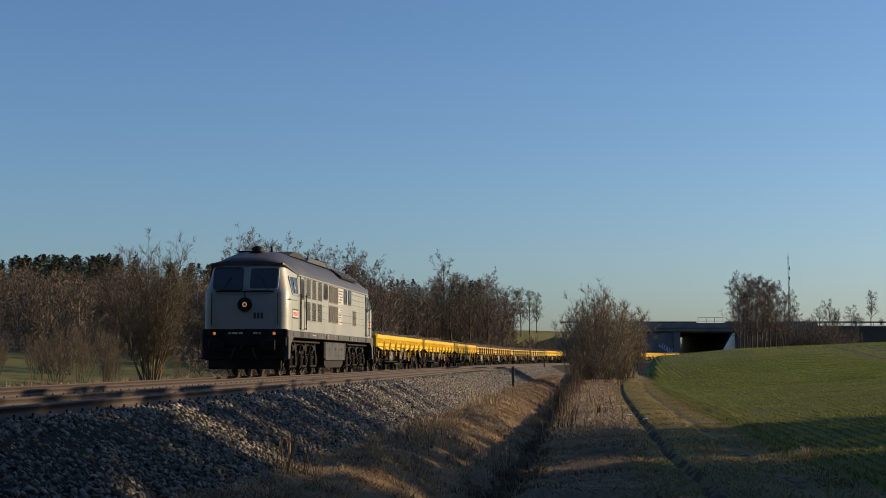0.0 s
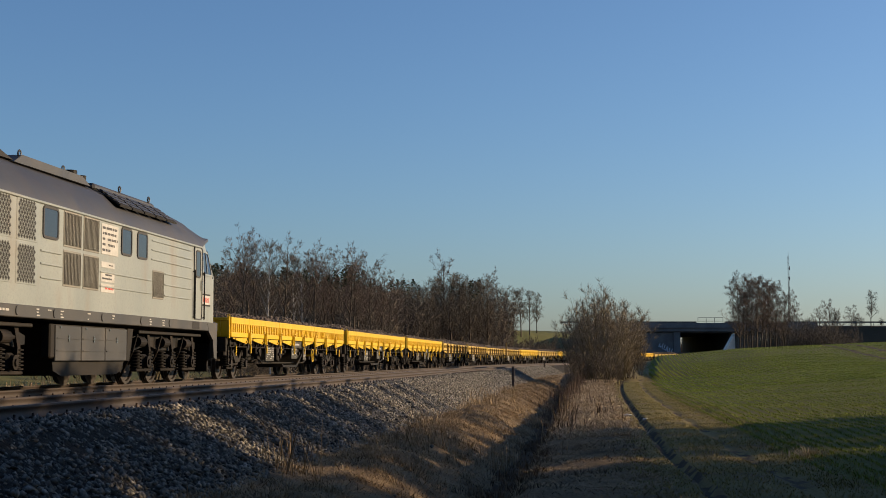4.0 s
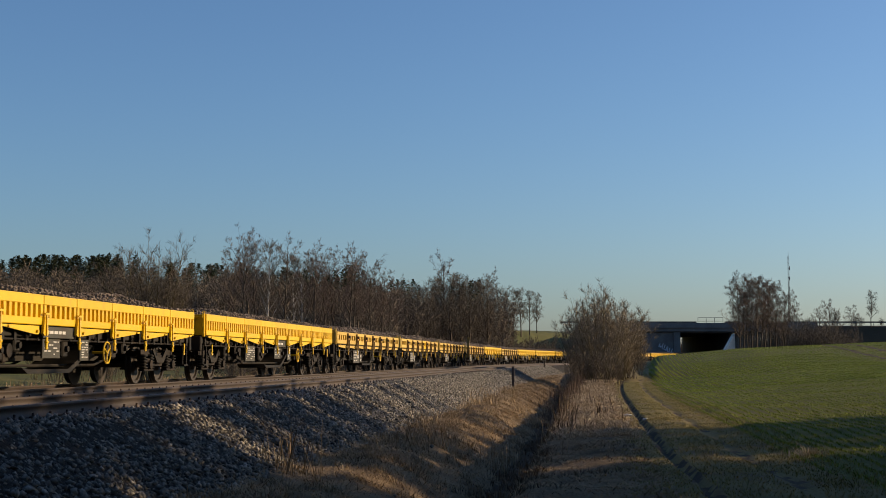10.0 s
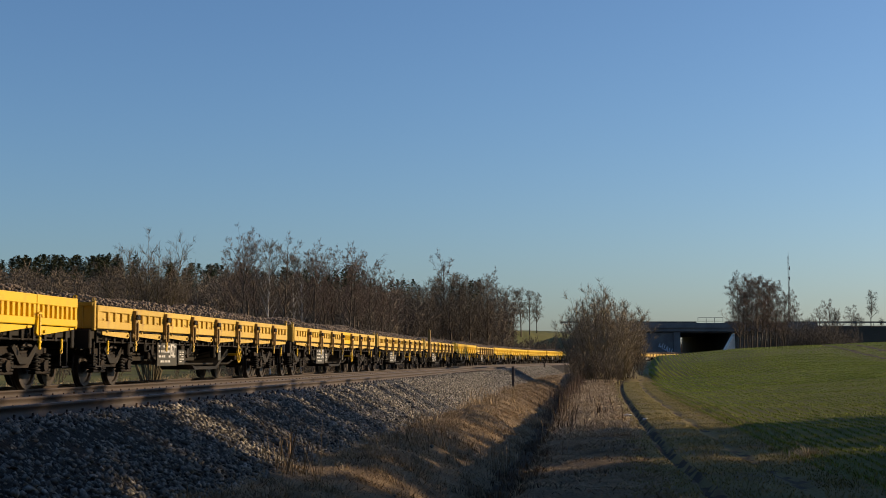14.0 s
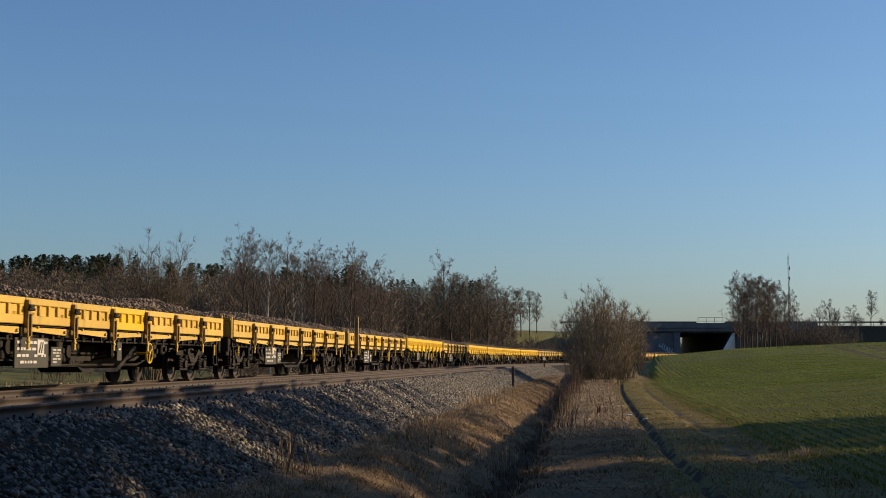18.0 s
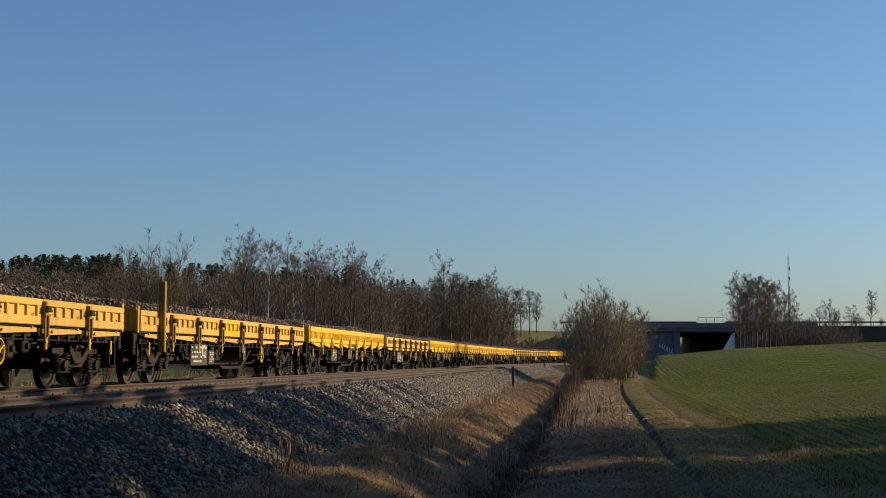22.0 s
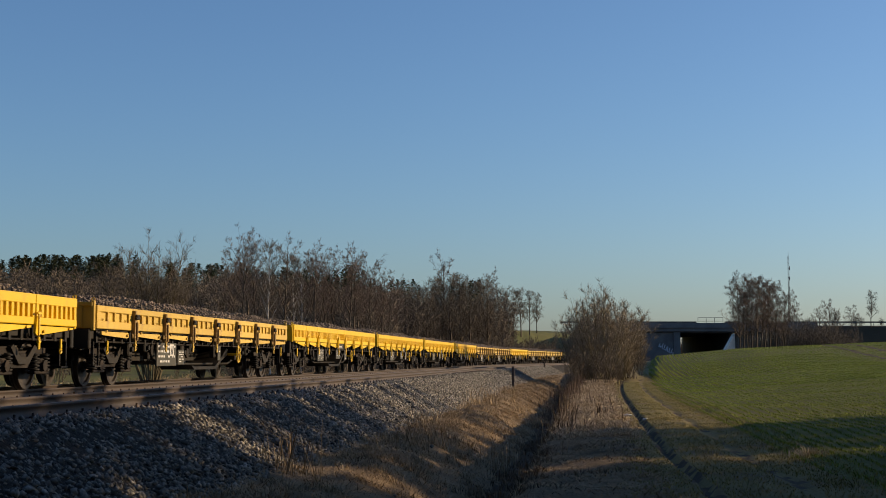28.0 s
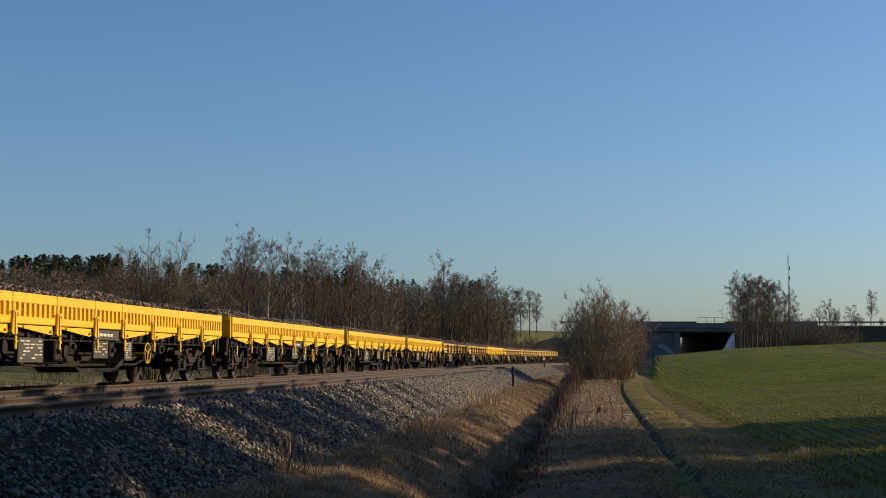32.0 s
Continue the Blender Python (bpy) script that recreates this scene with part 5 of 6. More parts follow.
        for u, z0, z1 in ((3.2, 0.66, 0.95), (7.4, 0.55, 0.95), (8.2, 0.72, 0.95), (10.6, 0.62, 0.95), (14.2, 0.70, 0.95), (4.4, 0.75, 0.95), (13.5, 0.6, 0.95)):
            part("bracket", Geo().box(X(u) - 0.14, X(u) + 0.14, sg * 1.16, sg * 1.30, z0, z1, 0.03).cyl((X(u), sg * 1.30, (z0 + z1) / 2), (X(u), sg * 1.36, (z0 + z1) / 2), 0.06, n=10), M_UNDER, w)
        part("brake_pipe", Geo().cyl((X(0.9), sg * 1.30, 0.95), (X(WAGON - 0.9), sg * 1.30, 0.95), 0.02, n=6), M_BOGIE, w)
        for i in range(15):
            u = 1.2 + i * 1.22
            part("tie_ring", SHARED.setdefault("ring", Geo().torus((0, 0, 0), 0.045, 0.011, "y", 10, 4).mesh("tie_ring")), M_BOGIE, w, m=pose(X(u), sg * 1.345, 1.02))
        for u in (0.78, WAGON - 0.78):
            part("corner_step", Geo().box(X(u) - 0.02, X(u) + 0.02, sg * 1.26, sg * 1.30, 0.42, 0.95).box(X(u) + 0.34 * c * (1 if u < 5 else -1) - 0.02, X(u) + 0.34 * c * (1 if u < 5 else -1) + 0.02, sg * 1.26, sg * 1.30, 0.42, 0.95).box(X(u) - 0.02, X(u) + 0.36 * c * (1 if u < 5 else -1), sg * 1.16, sg * 1.34, 0.42, 0.45), M_UNDER, w)
        for u, zc in ((4.9, 0.8), (7.9, 0.74), (13.2, 0.78)):
            part("brake_valve", Geo().cyl((X(u), sg * 1.0, zc), (X(u), sg * 1.28, zc), 0.13, n=14).cyl((X(u) + 0.16, sg * 1.1, zc - 0.2), (X(u) + 0.16, sg * 1.1, zc + 0.18), 0.03, n=6).box(X(u) - 0.2, X(u) - 0.05, sg * 1.12, sg * 1.24, zc - 0.22, zc - 0.05, 0.02), M_BOGIE, w)
        # brake pull rods and truss
        part("truss_rod", Geo().cyl((X(4.2), sg * 0.95, 0.92), (X(6.6), sg * 0.95, 0.46), 0.03, n=6).cyl((X(6.6), sg * 0.95, 0.46), (X(13.2), sg * 0.95, 0.46), 0.03, n=6).cyl((X(13.2), sg * 0.95, 0.46), (X(15.6), sg * 0.95, 0.92), 0.03, n=6), M_UNDER, w)
    part("brake_reservoir", Geo().lathe([(0, 0.05), (0.06, 0.2), (0.15, 0.24), (1.6, 0.24), (1.7, 0.2), (1.75, 0.05)], (9.1, 0.55, 0.68), "x", 14), M_UNDER, w)
    part("brake_gear", Geo().prism([(8.9, 0.43), (9.2, 0.31), (11.4, 0.31), (11.9, 0.5), (12.7, 0.86), (12.58, 0.90), (11.8, 0.56), (11.3, 0.39), (9.25, 0.39)], -1.1, -0.2), M_DARK, w)
    part("end_disc", Geo().lathe([(0, 0.05), (0, 0.15), (0.03, 0.16), (0.06, 0.13)], (BODY1 + 0.10, -1.0, 1.58), "x", 18), pm, w)
    if mast:
        part("raised_stanchion", Geo().box(1.89, 2.01, -1.60, -1.44, 0.75, 2.42, 0.015).torus((1.95, -1.52, 2.46), 0.04, 0.012, "y", 10, 4), M_RUSTPAINT, w, "rusty upright stake standing above the side")
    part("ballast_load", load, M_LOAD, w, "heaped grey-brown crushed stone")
    for x in (2.5, WAGON - 2.5):
        bogie_small(w, x)
    return w


M_RUSTPAINT = surface("worn_brown_yellow_paint", (0.22, 0.14, 0.045), (0.38, 0.245, 0.05), 4.0, 0.7, bump=0.15, dirt=(0.07, 0.05, 0.04), dirt_amount=0.5, dirt_scale=4)
loads = [load_mesh(s) for s in (1, 2, 3)]
wagons = []
for i, k in enumerate(KINDS):
    w = wagon(k, loads[i % 3], i == 6) if i in (0, 3, 6) else None
    if w is None:
        src = wagons[0] if k == "A" else wagons[3]
        w = copy_thing(src, Matrix())
        for o in w.children:
            if o.name.startswith("ballast_load"):
                o.data = loads[(i * 2) % 3]
    tagged(w, "bright yellow ribbed low-sided bogie wagon heaped with ballast" if k == "A" else "faded orange-yellow panelled low-sided bogie wagon heaped with ballast" if i != 6 else
           "faded yellow low-sided wagon with a raised stake and ballast load", "wagon", "wagons of the train")
    wagons.append(w)
    # a drop side renewed in fresh yellow
    if i in (4, 6):
        at = BODY0 + (BODY1 - BODY0) / 8 * (4.5 if i == 4 else 3.5)
        for o in w.children:
            if o.name.startswith("dropside") and o.matrix_basis.translation.y < 0 and abs(o.matrix_basis.translation.x - at) < 0.3:
                o.data = o.data.copy()
                o.data.materials[0] = M_YELLOW
                o["label"] = "fresh yellow drop side"


# ---- locomotive ----
LOCO = 19.0


def loft(rings):
    """A skin over rings of equal point count, closed at both ends."""
    n = len(rings[0])
    g = Geo()
    v = [p for r in rings for p in r]
    f = [(i * n + j, i * n + (j + 1) % n, (i + 1) * n + (j + 1) % n, (i + 1) * n + j) for i in range(len(rings) - 1) for j in range(n)]
    f += [tuple(range(n))[::-1], tuple(range((len(rings) - 1) * n, len(rings) * n))]
    return g.add(v, f)


def rounded(x0, x1, z0, z1, r, n=4):
    """Outline of a rectangle with round corners."""
    out = []
    for cx_, cz, a0 in ((x1 - r, z1 - r, 0), (x0 + r, z1 - r, 90), (x0 + r, z0 + r, 180), (x1 - r, z0 + r, 270)):
        for i in range(n + 1):
            a = radians(a0 + 90 * i / n)
            out.append((cx_ + r * math.cos(a), cz + r * math.sin(a)))
    return out


def frame_ring(x0, x1, z0, z1, r, t, y0, y1):
    """A window or door frame: an outline with a hole."""
    a, b = rounded(x0, x1, z0, z1, r), rounded(x0 + t, x1 - t, z0 + t, z1 - t, max(r - t, 0.01))
    n = len(a)
    v = [(p, y0, q) for p, q in a] + [(p, y0, q) for p, q in b] + [(p, y1, q) for p, q in a] + [(p, y1, q) for p, q in b]
    f = []
    for i in range(n):
        j = (i + 1) % n
        f += [(i, j, n + j, n + i), (2 * n + i, 3 * n + i, 3 * n + j, 2 * n + j), (i, 2 * n + i, 2 * n + j, j), (n + i, n + j, 3 * n + j, 3 * n + i)]
    return Geo().add(v, f)


def roof_edge(x):
    e = min(x, LOCO - x)
    return float(np.interp(e, [0.25, 1.6], [3.78, 3.5]))


def tuck(x, z):
    """How far the cab sides lean inwards."""
    e = min(x, LOCO - x)
    return 0.23 * min(max((z - 2.80) / 0.70, 0), 1.25) * min(max(1 - e / 1.7, 0), 1)


def pane(x0, x1, z0, z1, r, y):
    """A window pane whose face is a fan round its middle, so that it can lean."""
    pts = rounded(x0, x1, z0, z1, r)
    n = len(pts)
    v = [(a, y - 0.012, b) for a, b in pts] + [(a, y + 0.01, b) for a, b in pts] + [((x0 + x1) / 2, y - 0.012, (z0 + z1) / 2)]
    f = [(i, (i + 1) % n, 2 * n) for i in range(n)] + [(i, n + i, n + (i + 1) % n, (i + 1) % n) for i in range(n)]
    return Geo().add(v, f)


def leaned(g):
    g.v = [(x, y + tuck(x, z), z) for x, y, z in g.v]
    return g


def build_loco():
    w = empty("diesel_locomotive")
    stations = [(-0.04, 1.02), (-0.02, 1.17), (0.04, 1.30), (0.13, 1.39), (0.28, 1.45), (0.5, 1.475), (0.9, 1.475), (1.6, 1.475), (5, 1.475), (10, 1.475)]
    stations += [(LOCO - x, h) for x, h in stations[:-1][::-1]]
    rings = []
    for x, h in stations:
        e = min(x, LOCO - x)
        back = 1 if x < LOCO / 2 else -1
        fade = max(0.0, 1 - max(e, 0) / 1.5)
        top = roof_edge(x) + 0.03
        ring = []
        for z in (1.56, 2.15, 2.80, 2.90, 3.25, top):
            lean = 0.30 * max(0, z - 2.85) * fade * back
            ring.append((x + lean, -h + tuck(x, z), z))
        for z in (top, 3.25, 2.90, 2.80, 2.15, 1.56):
            lean = 0.30 * max(0, z - 2.85) * fade * back
            ring.append((x + lean, h - tuck(x, z), z))
        rings.append(ring)
    body = part("body", loft(rings), M_SILVER, w, smooth=True)
    rings = []
    for x in (0.16, 0.24, 0.5, 1.0, 1.6, 2.4, 5, 9.5, 14, LOCO - 2.4, LOCO - 1.6, LOCO - 1.0, LOCO - 0.5, LOCO - 0.24, LOCO - 0.16):
        e = min(x, LOCO - x)
        b = roof_edge(x)
        k = float(np.interp(e, [0.16, 0.24, 0.5, 1.0, 1.6, 2.4], [0.22, 0.34, 0.52, 0.78, 0.93, 1.0]))
        wd = float(np.interp(e, [0.16, 0.24, 0.5, 1.0, 1.75], [0.835, 0.855, 0.885, 0.935, 1.0]))
        zt = b + (4.40 - b) * k
        side = [(1.495 * wd, b), (1.48 * wd, b + 0.06), (1.30 * wd, b + (zt - b) * 0.40), (0.98 * wd, b + (zt - b) * 0.74), (0.62 * wd, b + (zt - b) * 0.95), (0.0, zt)]
        rings.append([(x, -y, z) for y, z in side] + [(x, y, z) for y, z in side[-2::-1]])
    roof = part("roof", loft(rings), M_ROOF, w, smooth=True)
    # gutters along the roof edge
    for sg in (-1, 1):
        part("gutter", Geo().box(1.6, LOCO - 1.6, sg * 1.47, sg * 1.51, 3.47, 3.52, 0.01), M_SILVER, w)
    # frame band with its cut-outs
    sill = part("frame", Geo().box(-0.05, LOCO + 0.05, -1.485, 1.485, 1.33, 1.565, 0.015), M_SILL, w)
    for sg in (-1, 1):
        for x in (2.05, 16.6):
            # raised black plate: the step recess's shade is put into its colour
            st = Geo().box(x, x + 0.62, sg * 1.486, sg * 1.492, 1.36, 1.54)
            part("step_recess", st, M_GRILLE, sill)
        for x in (0.9, 3.6, 5.3, 7.1, 9.8, 12.4, 14.6):
            part("lifting_boss", Geo().lathe([(0, 0.085), (sg * 0.02, 0.085), (sg * 0.02, 0.06)], (x, sg * 1.483, 1.45), "y", 14), M_SILL, sill)
        part("lettering", bars(Geo(), 4.1, 5.0, 1.40, 1.50, 1, sg * 1.489, 21), M_WHITE, sill)
        for x in (6.2, 6.75, 7.4, 8.9, 10.4, 13.0, 14.0, 17.8):
            part("lettering", bars(Geo(), x, x + 0.16, 1.36, 1.53, 3, sg * 1.489, int(x * 10), 0.7), M_WHITE, sill)
    # ends: both cabs
    for x, o in ((0.0, -1), (LOCO, 1)):
        def fx(z):
            return x - o * (0.30 * max(0, z - 2.85) - 0.03)
        beam = part("buffer_beam", Geo().box(x - o * 0.2, x + o * 0.07, -1.44, 1.44, 1.02, 1.60, 0.03), M_DARK, w)
        part("apron", Geo().box(x - o * 0.35, x + o * 0.04, -1.36, 1.36, 0.55, 1.02, 0.03), M_DARK, w)
        for sg in (-1, 1):
            part("side_skirt", Geo().prism([(x - o * 0.02, 1.56), (x - o * 1.0, 1.56), (x - o * 0.85, 1.32), (x - o * 0.42, 1.10), (x - o * 0.30, 0.62), (x - o * 0.02, 0.58)], sg * 1.40, sg * 1.49), M_SILL, w)
            b = Geo().cyl((x + o * 0.05, sg * 0.875, 1.06), (x + o * 0.40, sg * 0.875, 1.06), 0.13, n=14)
            b.box(x + o * 0.40, x + o * 0.46, sg * 0.875 - 0.26, sg * 0.875 + 0.26, 0.88, 1.24, 0.03)
            part("buffer", b, M_DARK, beam)
            for yy, mt, r in ((sg * 1.02, M_LAMP2, 0.062), (sg * 1.22, M_GRILLE, 0.075)):
                hl = part("lamp_housing", Geo().lathe([(0, r + 0.03), (o * 0.05, r + 0.03), (o * 0.05, r)], (x + o * 0.06, yy, 1.45), "x", 16), M_DARK, beam)
                part("lamp_lens", Geo().lathe([(0, r), (o * 0.015, r * 0.7)], (x + o * 0.105, yy, 1.45), "x", 16), mt if o < 0 else M_GRILLE, beam)
            hz = Geo().cyl((x + o * 0.06, sg * 0.3, 1.0), (x + o * 0.22, sg * 0.34, 0.86), 0.03, n=8).cyl((x + o * 0.22, sg * 0.34, 0.86), (x + o * 0.20, sg * 0.42, 0.62), 0.03, n=8).cyl((x + o * 0.20, sg * 0.42, 0.62), (x + o * 0.08, sg * 0.46, 0.56), 0.03, n=8)
            part("air_hose", hz, M_RUBBER, w)
            # upright handrails and windscreens
            rail = Geo().cyl((fx(1.75) + o * 0.07, sg * 1.13, 1.72), (fx(2.8) + o * 0.07, sg * 1.13, 2.80), 0.016, n=6)
            part("handrail", rail, M_DARK, w)
            y0, y1 = (0.14, 1.08) if sg > 0 else (-1.08, -0.14)
            tilt = Matrix.Translation((fx(2.93) + o * 0.004, 0, 2.93)) @ Matrix.Rotation(math.atan(0.30) * (1 if o < 0 else -1), 4, "Y") @ Matrix.Rotation(radians(90), 4, "Z")
            glass = Geo().prism(rounded(y0, y1, 0.02, 0.76, 0.10), -0.012, 0.012)
            part("windscreen", glass, M_GLASS, w, m=tilt, smooth=True)
            part("windscreen_frame", frame_ring(y0 - 0.045, y1 + 0.045, -0.025, 0.805, 0.13, 0.05, -0.035, 0.02), M_SILVER if sg < 0 else M_SILL, w, m=tilt, smooth=True)
            wp = Geo().cyl((fx(2.93) + o * 0.05, sg * 0.85, 2.82), (fx(3.35) + o * 0.05, sg * 0.52, 3.34), 0.012, n=5)
            part("wiper", wp, M_RUBBER, w)
        part("cross_rail", Geo().cyl((fx(2.8) + o * 0.08, -1.0, 2.86), (fx(2.8) + o * 0.08, 1.0, 2.86), 0.026, n=8).cyl((fx(2.8), 0, 2.6), (fx(2.8) + o * 0.06, 0, 2.86), 0.02, n=6), M_DARK, w)
        hs = part("top_lamp", Geo().lathe([(0, 0.235), (o * 0.14, 0.235), (o * 0.15, 0.19), (o * 0.07, 0.15)], (x + o * 0.02, 0, 2.42), "x", 22), M_DARK, w)
        part("reflector", Geo().lathe([(0, 0.155), (o * 0.02, 0.14)], (x + o * 0.085, 0, 2.42), "x", 18), M_DARK, hs)
        lens = Geo()
        for i in range(8):
            a = 2 * math.pi * i / 8
            lens.lathe([(0, 0.024), (o * 0.014, 0.014)], (x + o * 0.11, 0.066 * math.cos(a), 2.42 + 0.066 * math.sin(a)), "x", 8)
        part("lamp_lens", lens, M_LAMP if o < 0 else M_GLASS, hs)
        for yy in (-0.46,):
            vent = Geo()
            for i in range(3):
                vent.box(x + o * 0.035, x + o * 0.05, yy - 0.16 + i * 0.12, yy - 0.08 + i * 0.12, 1.95, 2.15)
            part("cab_vent", vent, M_SILL, w)
        part("lettering", bars(Geo(), -0.55, 0.55, 1.38, 1.54, 1, 0, 31), M_WHITE, beam, m=pose(x + o * 0.076, 0, 0, 0, 0, 90))
        part("coupling_hook", Geo().box(x + o * 0.05, x + o * 0.42, -0.06, 0.06, 0.98, 1.12, 0.02).torus((x + o * 0.46, 0, 0.95), 0.11, 0.03, "y", 12, 6), M_DARK, beam)
        plough = Geo().box(x - o * 0.1, x + o * 0.0, -1.25, 1.25, 0.25, 0.56, 0.02)
        part("rail_guard", plough, M_DARK, w)
        part("step", Geo().box(x - o * 0.1, x + o * 0.3, 1.25, 1.52, 0.60, 0.63, 0.005).cyl((x + o * 0.28, 1.5, 0.5), (x + o * 0.28, 1.5, 1.3), 0.015, n=6), M_DARK, w)
    # side details, both sides alike turned round
    for sg, turn in ((-1, 0), (1, 180)):
        m = pose(0 if sg < 0 else LOCO, 0, 0, 0, 0, turn)
        Y = -1.475

        def side(name, shape, mat, lab="", parent=None, sm=False):
            return part(name, shape, mat, parent or w, lab, m=m if parent is None else None, smooth=sm)

        for x0, x1, flip in ((1.98, 2.74, 0), (16.72, 17.42, 1)):
            door = side("side_door", Geo().prism(rounded(x0, x1, 1.64, 3.46, 0.10), Y - 0.006, Y + 0.02), M_SILVER, sm=True)
            side("door_frame", frame_ring(x0 - 0.035, x1 + 0.035, 1.60, 3.50, 0.12, 0.03, Y - 0.022, Y + 0.01), M_SILL)
            part("door_window", Geo().prism(rounded(x0 + 0.16, x1 - 0.16, 2.72, 3.36, 0.07), Y - 0.014, Y), M_GLASS, door, smooth=True)
            part("window_seal", frame_ring(x0 + 0.12, x1 - 0.12, 2.68, 3.40, 0.10, 0.045, Y - 0.02, Y), M_RUBBER, door)
            part("door_handle", Geo().box(x1 - 0.12, x1 - 0.08, Y - 0.06, Y - 0.02, 2.36, 2.62, 0.01), M_CHROME, door)
            for xx in (x0 - 0.10, x1 + 0.08):
                side("grab_rail", Geo().cyl((xx, Y - 0.06, 1.62), (xx, Y - 0.06, 2.86), 0.02, n=6).cyl((xx, Y, 1.66), (xx, Y - 0.06, 1.66), 0.015, n=5).cyl((xx, Y, 2.82), (xx, Y - 0.06, 2.82), 0.015, n=5), M_DARK)
        for x0, x1 in ((0.60, 1.46), (LOCO - 1.46, LOCO - 0.60)):
            wn_ = side("cab_window", leaned(pane(x0, x1, 2.82, 3.40, 0.09, Y)), M_GLASS)
            part("window_frame", leaned(frame_ring(x0 - 0.04, x1 + 0.04, 2.78, 3.44, 0.12, 0.05, Y - 0.025, Y)), M_SILVER, wn_)
            part("window_bar", leaned(Geo().box((x0 + x1) / 2 - 0.02, (x0 + x1) / 2 + 0.02, Y - 0.028, Y - 0.008, 2.84, 3.38)), M_SILVER, wn_)
            # black strip on the surface, painted shade instead of a real hollow
            side("shade_recess", leaned(Geo().prism([(x1 + 0.07, 2.74), (x1 + 0.17, 2.74), (x1 + 0.17, 3.46), (x1 + 0.05, 3.50)], Y - 0.008, Y + 0.004)), M_GRILLE)
        for gi, (x0, x1) in enumerate(((3.0, 3.86), (4.1, 4.95), (5.24, 6.1))):
            for z0, z1 in ((2.76, 3.46), (1.97, 2.64)):
                pan = side("air_grille", Geo().box(x0 - 0.04, x1 + 0.04, Y - 0.008, Y + 0.004, z0 - 0.04, z1 + 0.04, 0.006), M_SILVER)
                # flat black diamonds on the panel; the holes' darkness is only colour
                h = Geo()
                for r in range(10):
                    for c in range(7 - r % 2):
                        px = x0 + (x1 - x0) * (c + 0.5 + 0.5 * (r % 2)) / 7
                        pz = z0 + (z1 - z0) * (r + 0.5) / 10
                        a, b = 0.052, 0.050
                        h.add([(px - a, Y - 0.0125, pz), (px, Y - 0.0125, pz - b), (px + a, Y - 0.0125, pz), (px, Y - 0.0125, pz + b)], [(0, 1, 2, 3)])
                part("grille_holes", h, M_GRILLE, pan)
        for x0, x1 in ((6.42, 7.22), (10.92, 11.64), (12.02, 12.76)):
            ew = side("engine_room_window", Geo().prism(rounded(x0 + 0.04, x1 - 0.04, 2.88, 3.42, 0.08), Y - 0.012, Y + 0.01), M_GLASS, sm=True)
            part("window_seal", frame_ring(x0, x1, 2.84, 3.46, 0.11, 0.05, Y - 0.022, Y), M_RUBBER, ew)
        for x0, x1 in ((7.50, 8.46), (8.60, 9.50)):
            for z0, z1 in ((2.76, 3.47), (1.99, 2.70)):
                lv = side("louvre_panel", Geo().box(x0, x1, Y - 0.012, Y + 0.004, z0, z1, 0.006), M_LOUVRE)
                s = Geo()
                for i in range(12):
                    xx = x0 + 0.05 + (x1 - x0 - 0.1) * i / 11
                    s.box(xx - 0.012, xx + 0.012, Y - 0.03, Y - 0.012, z0 + 0.04, z1 - 0.04)
                part("louvre_slats", s, M_LOUVRE, lv)
        lv = side("louvre_panel", Geo().box(13.20, 14.05, Y - 0.012, Y + 0.004, 1.99, 2.66, 0.006), M_LOUVRE)
        s = Geo()
        for i in range(12):
            s.box(13.25 + i * 0.068, 13.275 + i * 0.068, Y - 0.03, Y - 0.012, 2.03, 2.62)
        part("louvre_slats", s, M_LOUVRE, lv)
        for x0, x1, zs in ((6.35, 7.40, (2.10, 2.36, 2.60)), (13.1, 16.4, (2.90, 3.12, 3.34)), (14.15, 16.4, (2.1, 2.36, 2.62)), (9.6, 13.1, (2.1, 2.40)), (0.2, 1.8, (2.62,))):
            for z in zs:
                side("stiffening_rib", Geo().box(x0, x1, Y - 0.02, Y + 0.003, z - 0.018, z + 0.018, 0.007), M_SILVER)
        for x0, x1, z0, z1, rows, mt in ((9.66, 10.72, 2.78, 3.42, 5, M_SILL), (9.66, 10.5, 2.50, 2.62, 1, M_SILL), (9.66, 10.5, 2.20, 2.42, 2, M_SILL), (9.66, 10.5, 1.98, 2.16, 1, M_RED)):
            sgn = side("data_plate", Geo().box(x0, x1, Y - 0.009, Y + 0.002, z0, z1, 0.002), M_WHITE)
            part("lettering", bars(Geo(), x0 + 0.06, x1 - 0.06, z0 + 0.03, z1 - 0.03, rows, Y - 0.012, int(z0 * 10), 0.75), mt, sgn)
        for x0, x1 in ((0.68, 1.62), (LOCO - 1.5, LOCO - 0.75)):
            sgn = side("company_sign", Geo().box(x0, x1, Y - 0.012, Y + 0.002, 1.98, 2.30, 0.004), M_WHITE)
            part("sign_bars", Geo().box(x0, x1, Y - 0.016, Y - 0.012, 2.26, 2.30).box(x0, x1, Y - 0.016, Y - 0.012, 1.98, 2.02), M_GRILLE, sgn)
            k = Geo()
            for i in range(7):
                a = x0 + 0.07 + i * (x1 - x0 - 0.14) / 7
                k.box(a, a + (x1 - x0 - 0.14) / 7 * 0.5, Y - 0.016, Y - 0.012, 2.075, 2.205)
            part("sign_blocks", k, M_RED, sgn)
